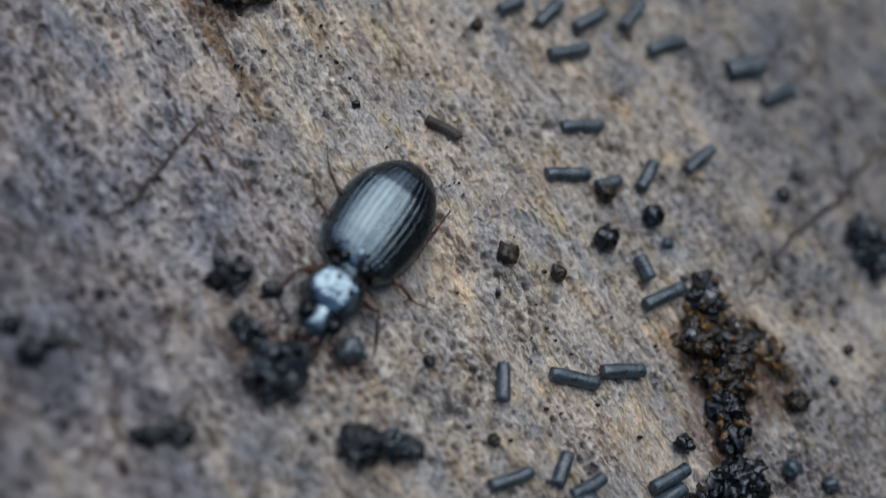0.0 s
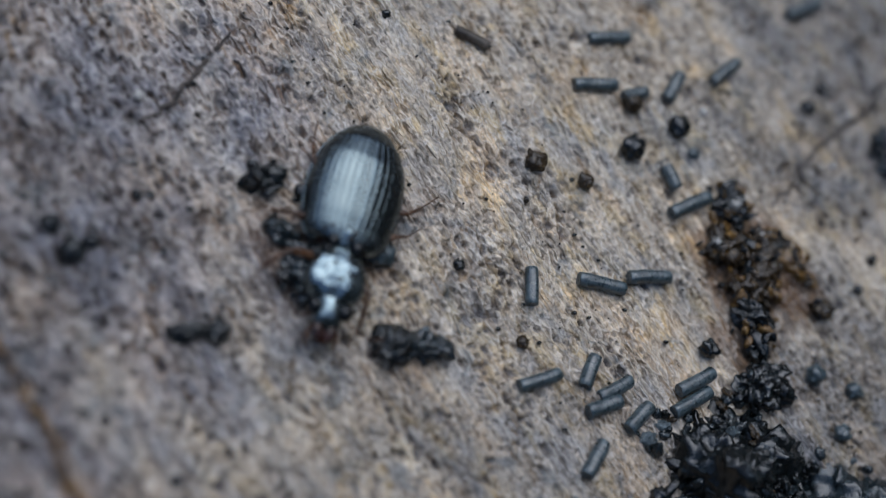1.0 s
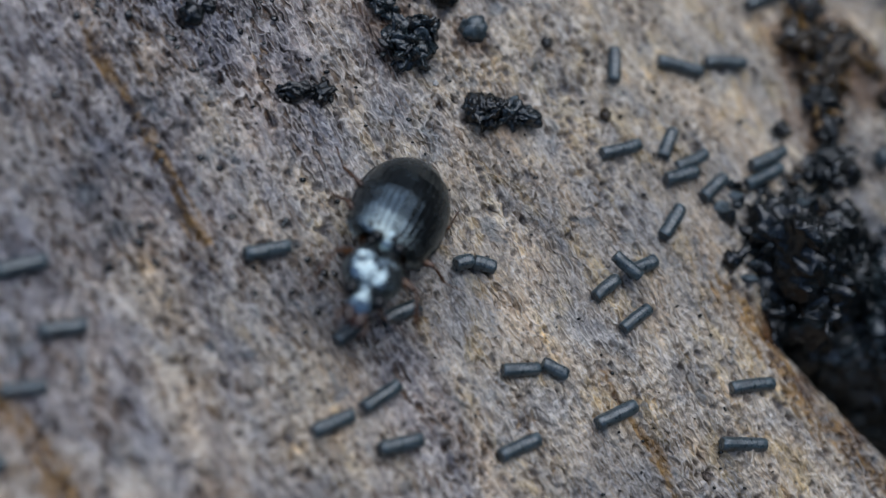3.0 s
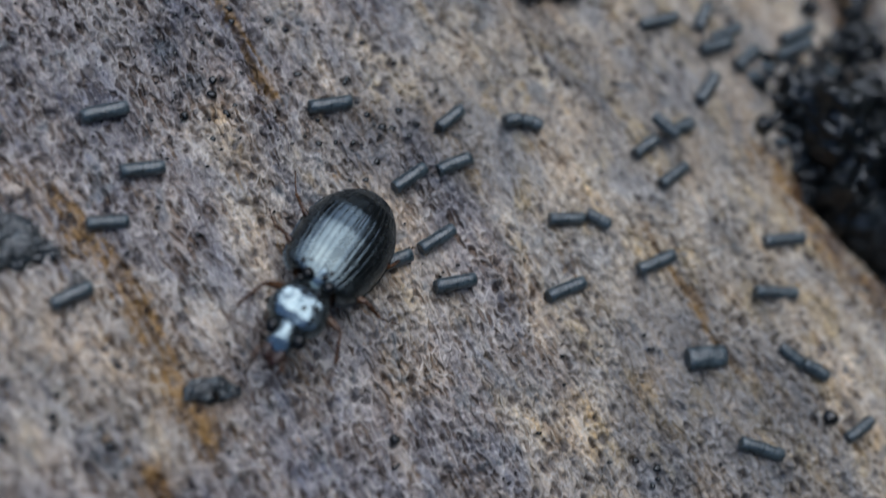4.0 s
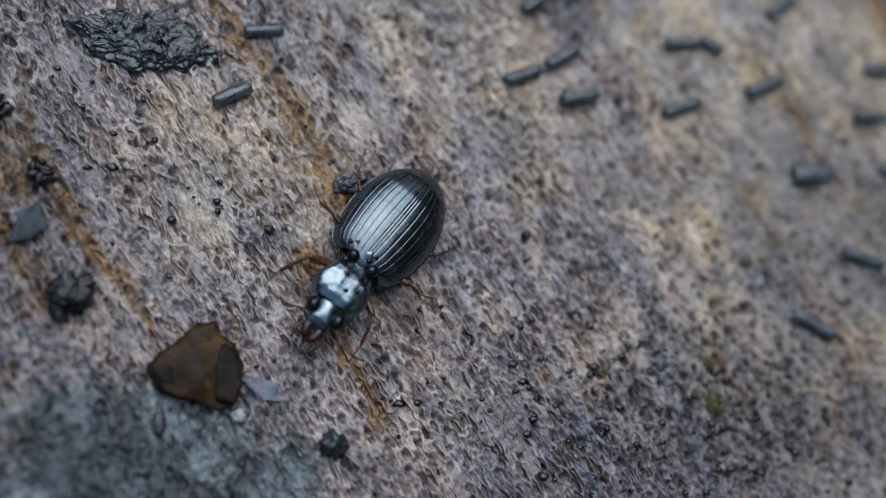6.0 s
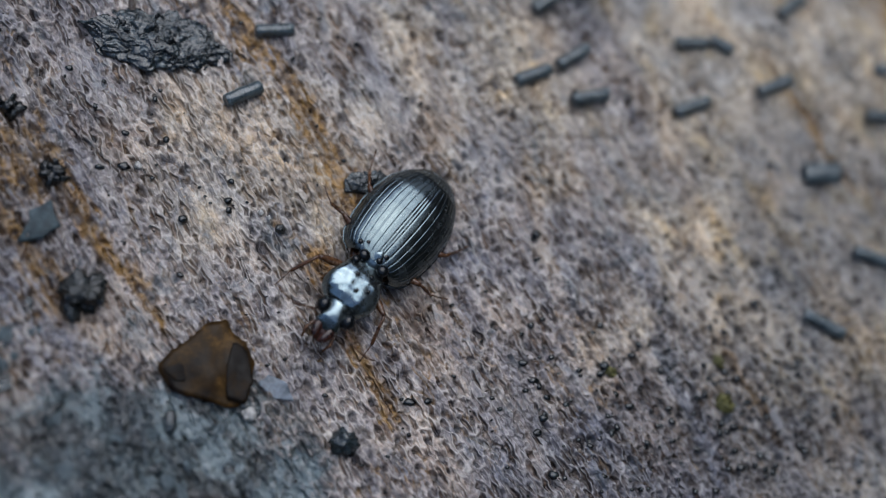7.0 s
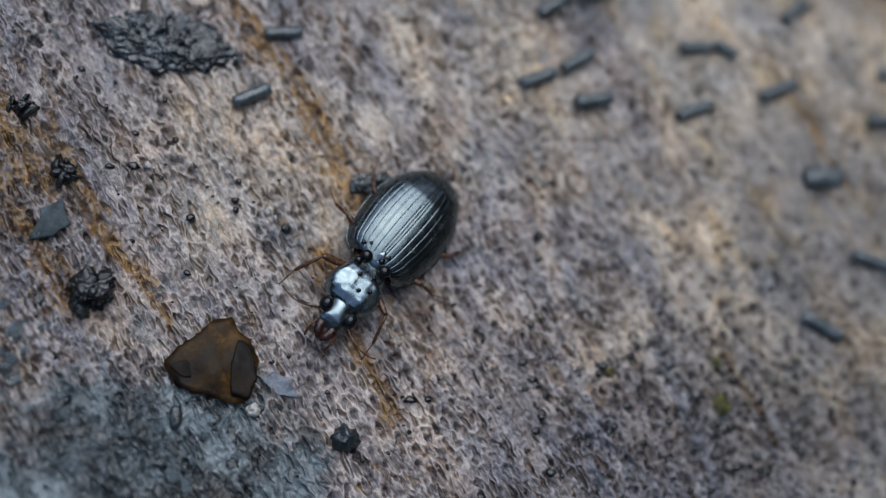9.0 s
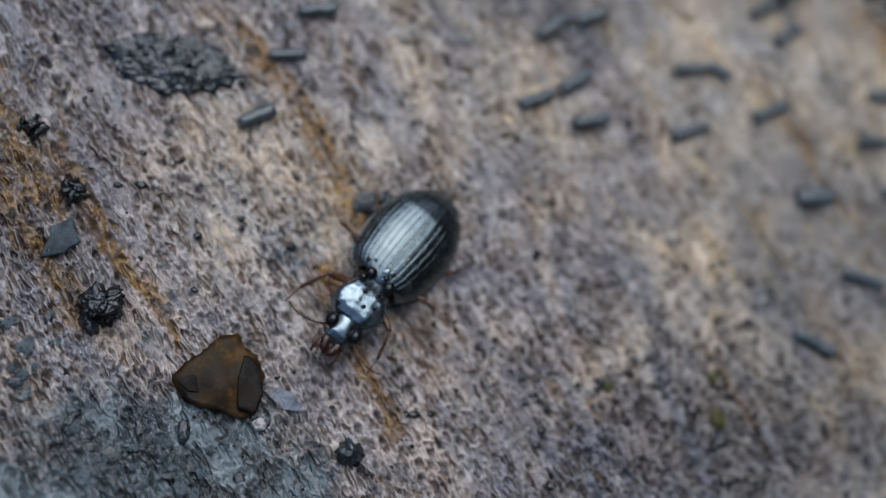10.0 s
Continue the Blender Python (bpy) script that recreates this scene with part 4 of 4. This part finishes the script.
clump("crumbly grey-black soil clump", 39.7, 7.6, 1.5, 0.95, 1.3, -10, 22, (0.25, 0.5), 7, GREY_SOIL, ((SOIL, 0.5),))
crumb(37.2, 13.2, 0.85, PELLET, "dark grey angular crumb on tan wood", 21, 0.8, 1.1, 30)
crumb(35.3, 15.5, 1.0, SOIL, "black rounded crumb on tan wood", 22)
for x, y, rx, ry, turn, count, seed in ((62.0, 18.3, 1.5, 1.8, 20, 36, 8.0), (61.4, 15.6, 1.8, 1.6, 0, 40, 8.3), (64.0, 15.2, 2.0, 1.7, 40, 44, 8.5), (63.0, 12.8, 2.0, 2.0, 0, 46, 8.7), (62.6, 10.0, 1.5, 2.2, 10, 40, 8.9)):
    clump("wet heap of black humus with amber resin bits", x, y, rx, ry, 1.5, turn, count, (0.2, 0.55), seed, SOIL if seed in (8.0, 8.9) else BROWN_SOIL, ((AMBER, 0.42), (SOIL, 0.3), (STONE, 0.04)), core=0.7)
clump("small amber-brown humus clump", 66.4, 14.6, 2.4, 0.9, 0.9, -50, 24, (0.25, 0.5), 9, AMBER, ((BROWN_SOIL, 0.35),))
clump("small heap of amber and black humus", 31.4, 36.2, 2.6, 1.1, 1.0, 8, 26, (0.25, 0.5), 9.4, BROWN_SOIL, ((AMBER, 0.3), (SOIL, 0.4)))
clump("small brown humus clump", 67.9, 11.5, 1.0, 0.8, 1.0, 0, 12, (0.25, 0.5), 10, BROWN_SOIL, ((SOIL, 0.5),))
clump("large black wet soil clod at the broken edge of the wood", 60.1, 0.2, 6.7, 5.2, 12.0, -25, 300, (0.18, 0.5), 11, SOIL, ((GREY_SOIL, 0.45), (LICHEN, 0.04), (BROWN_SOIL, 0.06), (STONE, 0.012)), core=0.95, rest=-7.6)
clump("large fibrous black soil clod in the rotten hollow", 70.6, -5.2, 8.2, 6.0, 13.0, -30, 300, (0.2, 0.55), 11.6, GREY_SOIL, ((SOIL, 0.3), (LICHEN, 0.14), (BROWN_SOIL, 0.06), (STONE, 0.01)), core=0.95, rest=-8.4)
clump("black soil clod lying in the broken edge of the wood", 59.8, -3.4, 3.6, 2.9, 10.0, -40, 150, (0.18, 0.5), 11.3, SOIL, ((GREY_SOIL, 0.35), (STONE, 0.012)), core=0.95, rest=-8.0)
for k in range(5):
    rootlet("pale grey torn root fibre on a black soil clod", [(63.6 + k * 0.6, -3.6 + k * 0.35), (65.2 + k * 0.6, -5.8 + k * 0.3), (67.0 + k * 0.5, -8.2 + k * 0.2)], 0.16 + 0.03 * (k % 3), LICHEN, "root_fibre", 0.4, 20 + k, 0.8, 3.4 + 0.25 * k)
clump("loose pile of black soil crumbs beside a larger clod", 62.6, 5.9, 2.4, 1.7, 1.6, 10, 50, (0.2, 0.55), 12, SOIL, ((GREY_SOIL, 0.3), (STONE, 0.04)))
clump("dark grey soil clump on tan wood", 75.6, 22.6, 1.4, 2.4, 1.3, 15, 26, (0.3, 0.6), 13, GREY_SOIL)
clump("flat crusted patch of grey-black soil", 2.5, -12.6, 4.3, 1.75, 0.9, -6, 40, (0.12, 0.3), 14, GREY_SOIL, ((SOIL, 0.4),), core=1.0)
rootlet("short dark stalk beside a soil patch", [(0.9, -11.5), (0.7, -9.2)], 0.3, seed=5)
clump("small black soil clump with a water glint", -3.6, -22.1, 0.95, 0.85, 1.0, 0, 12, (0.25, 0.45), 15)
clump("wet black soil clump on grey wood", -1.7, -29.7, 1.7, 1.3, 1.5, 20, 22, (0.3, 0.6), 16, SOIL, ((GREY_SOIL, 0.3),))
clump("small black soil clump on brown wood", -6.4, -18.0, 0.8, 0.7, 0.8, 0, 9, (0.2, 0.4), 17)
clump("thin dark grey soil crust on the wood", 16.0, -21.2, 1.9, 0.8, 0.4, 8, 26, (0.15, 0.35), 18, GREY_SOIL, ((SOIL, 0.3),))
clump("scattered grey lichen crumbs on dark wood", 3.2, -38.6, 7.0, 3.4, 0.3, 10, 44, (0.25, 0.65), 19, LICHEN, ((GREY_SOIL, 0.4),), "lichen_patch", 0.08, 0.6)
clump("scattered dark grey lichen crumbs on the wood", -6.0, -35.0, 3.5, 5.0, 0.3, 10, 40, (0.25, 0.6), 20, GREY_SOIL, ((LICHEN, 0.5),), "lichen_patch", 0.08, 0.6)
for x, y, r, mat, label in (
        (48.0, 20.1, 0.7, BROWN_SOIL, "brown soil crumb on tan wood"), (51.6, 19.2, 0.5, BROWN_SOIL, "small brown soil crumb on tan wood"),
        (58.9, 23.6, 0.75, SOIL, "round black soil crumb on tan wood"), (55.3, 21.8, 0.8, SOIL, "round black soil crumb on tan wood"),
        (42.3, 12.9, 0.36, SOIL, "tiny black soil crumb"), (47.4, 17.6, 0.28, BROWN_SOIL, "tiny brown soil crumb"), (38.7, 29.3, 0.28, SOIL, "tiny black soil crumb"),
        (47.6, 36.2, 0.4, BROWN_SOIL, "tiny brown soil crumb"), (69.2, 26.0, 0.5, SOIL, "small black soil crumb"), (70.6, 27.6, 0.4, SOIL, "small black soil crumb"),
        (59.9, 21.9, 0.4, PELLET, "small dark grey crumb"), (46.1, 8.2, 0.4, BROWN_SOIL, "small brown soil crumb"), (55.6, 25.0, 0.65, BROWN_SOIL, "brown crumb stuck to droppings")):
    crumb(x, y, r, mat, label, x)
for x, y, r, mat, label in (
        (59.1, 8.4, 0.6, SOIL, "small black soil crumb"), (66.7, 7.0, 0.65, PELLET, "dark grey angular crumb on tan wood"), (69.5, 6.0, 0.55, PELLET, "dark grey angular crumb on tan wood"),
        (68.2, 3.2, 0.55, PELLET, "dark grey angular crumb on tan wood"), (72.5, 15.2, 0.35, SOIL, "tiny black soil crumb"), (71.0, 13.0, 0.3, SOIL, "tiny black soil crumb"),
        (19.1, 12.2, 0.7, SOIL, "black soil crumb on grey wood"), (20.2, 12.9, 0.45, SOIL, "small black soil crumb on grey wood"), (17.9, 13.8, 0.55, SOIL, "small black soil crumb on grey wood"),
        (22.8, 15.9, 0.35, SOIL, "tiny black soil crumb"), (14.1, -37.9, 0.8, GREY_SOIL, "dark grey wet crumb on wood"), (10.2, -24.6, 0.3, SOIL, "tiny round black crumb"),
        (54.1, -1.2, 0.6, SOIL, "small black soil crumb beside a clod"), (56.6, -21.6, 0.5, SOIL, "small black soil crumb"), (27.0, -23.8, 0.3, SOIL, "tiny black soil crumb")):
    crumb(x, y, r, mat, label, x)
for x, y, r in ((39.4, -34.5, 0.6), (31.6, -32.8, 0.35), (39.3, -31.6, 0.4)):
    clump("tiny yellow-green tuft of moss", x, y, r, r * 1.3, r * 0.7, 20, 14, (0.1, 0.2), x, MOSS, (), "moss_tuft")
for x, y, r in ((1.4, -21.1, 0.22), (9.0, -23.6, 0.18), (9.5, -23.9, 0.14), (23.0, 22.2, 0.3), (61.0, 24.9, 0.3), (70.6, 21.9, 0.25), (8.4, -36.3, 0.4), (34.6, 9.4, 0.2)):
    crumb(x, y, r, STONE, "pale speck on the wood", x + 3)
bud_scale = flake(6.3, -33.5, 0, [(5, 2.4), (42, 2.4), (65, 2.4), (77, 3.0), (104, 2.7), (129, 2.25), (162, 2.75), (182, 3.5), (191, 3.4), (220, 2.8), (264, 2.2), (291, 2.8), (309, 2.9), (330, 2.4)], 0.45, FLAKE, "glossy brown ragged bud scale on grey wood", "bud_scale", seed=2)
dark_lobe = scale_mesh([(10, 0.9), (60, 1.5), (95, 1.9), (140, 0.7), (200, 0.6), (250, 1.7), (285, 2.0), (330, 1.2)], 0.3, 5)
bmesh.ops.translate(dark_lobe, verts=dark_lobe.verts, vec=(1.2, -0.35, 0.22))
part("dark_lobe", dark_lobe, HUSK, bud_scale, "blackish brown lobe on the right side")
edge_lobe = scale_mesh([(20, 0.5), (100, 0.6), (170, 1.2), (230, 0.6), (320, 0.8)], 0.12, 7)
bmesh.ops.translate(edge_lobe, verts=edge_lobe.verts, vec=(-2.0, -0.55, 0.12))
part("edge_lobe", edge_lobe, HUSK, bud_scale, "blackish brown lobe on the left edge")
flake(9.95, -34.7, -32, [(0, 1.35), (60, 0.75), (150, 0.9), (200, 1.1), (300, 0.65)], 0.25, BLUE_FLAKE, "pale blue-grey flake beside a bud scale", "lichen_flake", seed=4)
flake(-4.2, -25.3, 60, [(10, 1.5), (40, 0.9), (80, 1.0), (120, 0.7), (165, 2.0), (215, 1.1), (250, 0.8), (285, 1.2), (325, 0.8)], 0.35, TEAL_FLAKE, "dark teal-grey curled flake on brown wood", "lichen_flake", seed=6)
# strands and streaks
rootlet("dark thin rootlet lying on grey wood", [(23.2, 20.5), (24.8, 21.8), (26.5, 24.1), (28.6, 26.9)], 0.2, wavy=0.5, seed=8)
rootlet("long dark rootlet on tan wood", [(65.6, 18.7), (67.8, 21.2), (70.4, 23.7), (74.1, 26.3), (76.5, 29.1), (79.0, 32.0)], 0.22, wavy=0.5, seed=9)


def grit():
    """Fine dark grains strewn over the wood, thickest where it is grey."""
    rng = random.Random(5)
    bm = bmesh.new()
    made = 0
    while made < 1500:
        x, y = rng.uniform(-11, 80), rng.uniform(-43, 42)
        if rng.random() > 0.25 + 0.75 * max(0.0, noise.noise(Vector((x * 0.09, y * 0.09, 4)) ) + 0.35):
            continue
        r = 0.05 + 0.16 * rng.random() ** 2.5
        bmesh.ops.create_icosphere(bm, subdivisions=1, radius=r, matrix=Matrix.Translation((x, y, level(x, y) + 0.04)) @ Euler((rng.random() * 6, rng.random() * 6, 0)).to_matrix().to_4x4() @ Matrix.Diagonal((1.3, 0.9, 0.7, 1)))
        made += 1
    # round grains, thick on the dark near side and on the grey far side
    for cx, cy, wide, high, count in ((38, -35, 15, 7, 240), (18, 12, 6, 7, 70), (17, -1, 5, 5, 40), (28, -3, 6, 4, 40), (3, -22, 6, 6, 24)):
        for _ in range(count):
            x, y = rng.gauss(cx, wide * 0.55), rng.gauss(cy, high * 0.55)
            if y < -44 or x < -10:
                continue
            r = 0.09 + 0.19 * rng.random() ** 2.0
            made = bmesh.ops.create_icosphere(bm, subdivisions=2, radius=r, matrix=Matrix.Diagonal((rng.uniform(0.9, 1.5), 1.0, 0.65, 1)))
            for v in made["verts"]:
                v.co *= 1 + 0.5 * noise.noise(v.co * 5 + Vector((x, y, 0)))
                v.co += Vector((x, y, level(x, y) + 0.2 * r))
    thing("grit", bm, SOIL, Matrix(), "fine dark grains strewn over the wood", "grit", kind="stuff")


grit()


def motions():
    body = [(0.0, 39.67, 21.48, -126, -2, 0), (0.3, 38.99, 20.68, -117, 6, 0), (0.5, 38.16, 20.18, -120, 9, 0), (0.8, 36.91, 18.86, -119, 6, 0),
            (1.0, 35.60, 16.95, -108, 0, 0), (1.3, 35.50, 14.59, -97, -1, 0), (1.5, 35.59, 13.07, -98, -3, 0), (1.8, 35.26, 8.92, -113, 1, 0),
            (2.0, 34.20, 4.72, -112, -1, 0), (2.3, 33.32, 3.14, -115, 5, 0), (2.5, 32.95, 2.45, -121, 18, 0), (2.7, 32.50, 1.95, -121, 21, 0),
            (3.8, 25.70, -9.90, -121, 12, 0), (4.0, 23.85, -12.15, -126, 11, 0), (4.3, 22.93, -13.65, -125, 13, 0), (4.5, 21.40, -16.42, -121, 10, -4),
            (5.0, 20.75, -19.90, -114, 8, -16), (5.5, 18.3, -23.7, -123, 5, -6), (6.0, 17.85, -23.9, -129, 4, -5), (7.5, 17.85, -24.0, -129, 4, -5),
            (8.0, 17.87, -24.0, -129, 4, -5), (9.0, 17.82, -23.98, -129, 4, -5), (10.0, 17.87, -23.96, -129, 4, -5)]
    walk(beetle, [(t, at_mm(x, y, level(x, y) + 0.1 + 2.2 * math.sin(radians(max(p, 0))), r, -p, a)) for t, x, y, a, p, r in body])
    times = [i * 0.1 for i in range(101)]
    ways = [(np.interp(t, [b[0] for b in body], [b[1] for b in body]), np.interp(t, [b[0] for b in body], [b[2] for b in body])) for t in times]
    gone, phase = 0.0, []
    for i in range(101):
        if i:
            gone += math.hypot(ways[i][0] - ways[i - 1][0], ways[i][1] - ways[i - 1][1])
        phase.append((gone / 4.2 * 2 * math.pi, 1.0 if times[i] < 5.7 else max(0.0, 1 - (times[i] - 5.7) / 0.3)))
    for leg, x, y, tripod, side in beetle_legs:
        rows = []
        for t, (turned, stride) in zip(times, phase):
            swing = math.cos(turned + math.pi * tripod) * stride
            lift = max(0.0, -math.sin(turned + math.pi * tripod)) * stride
            rows.append((t, at_mm(x, y, 0.75, 10 * lift * side, 0, 17 * swing * side)))
        walk(leg, rows)


motions()
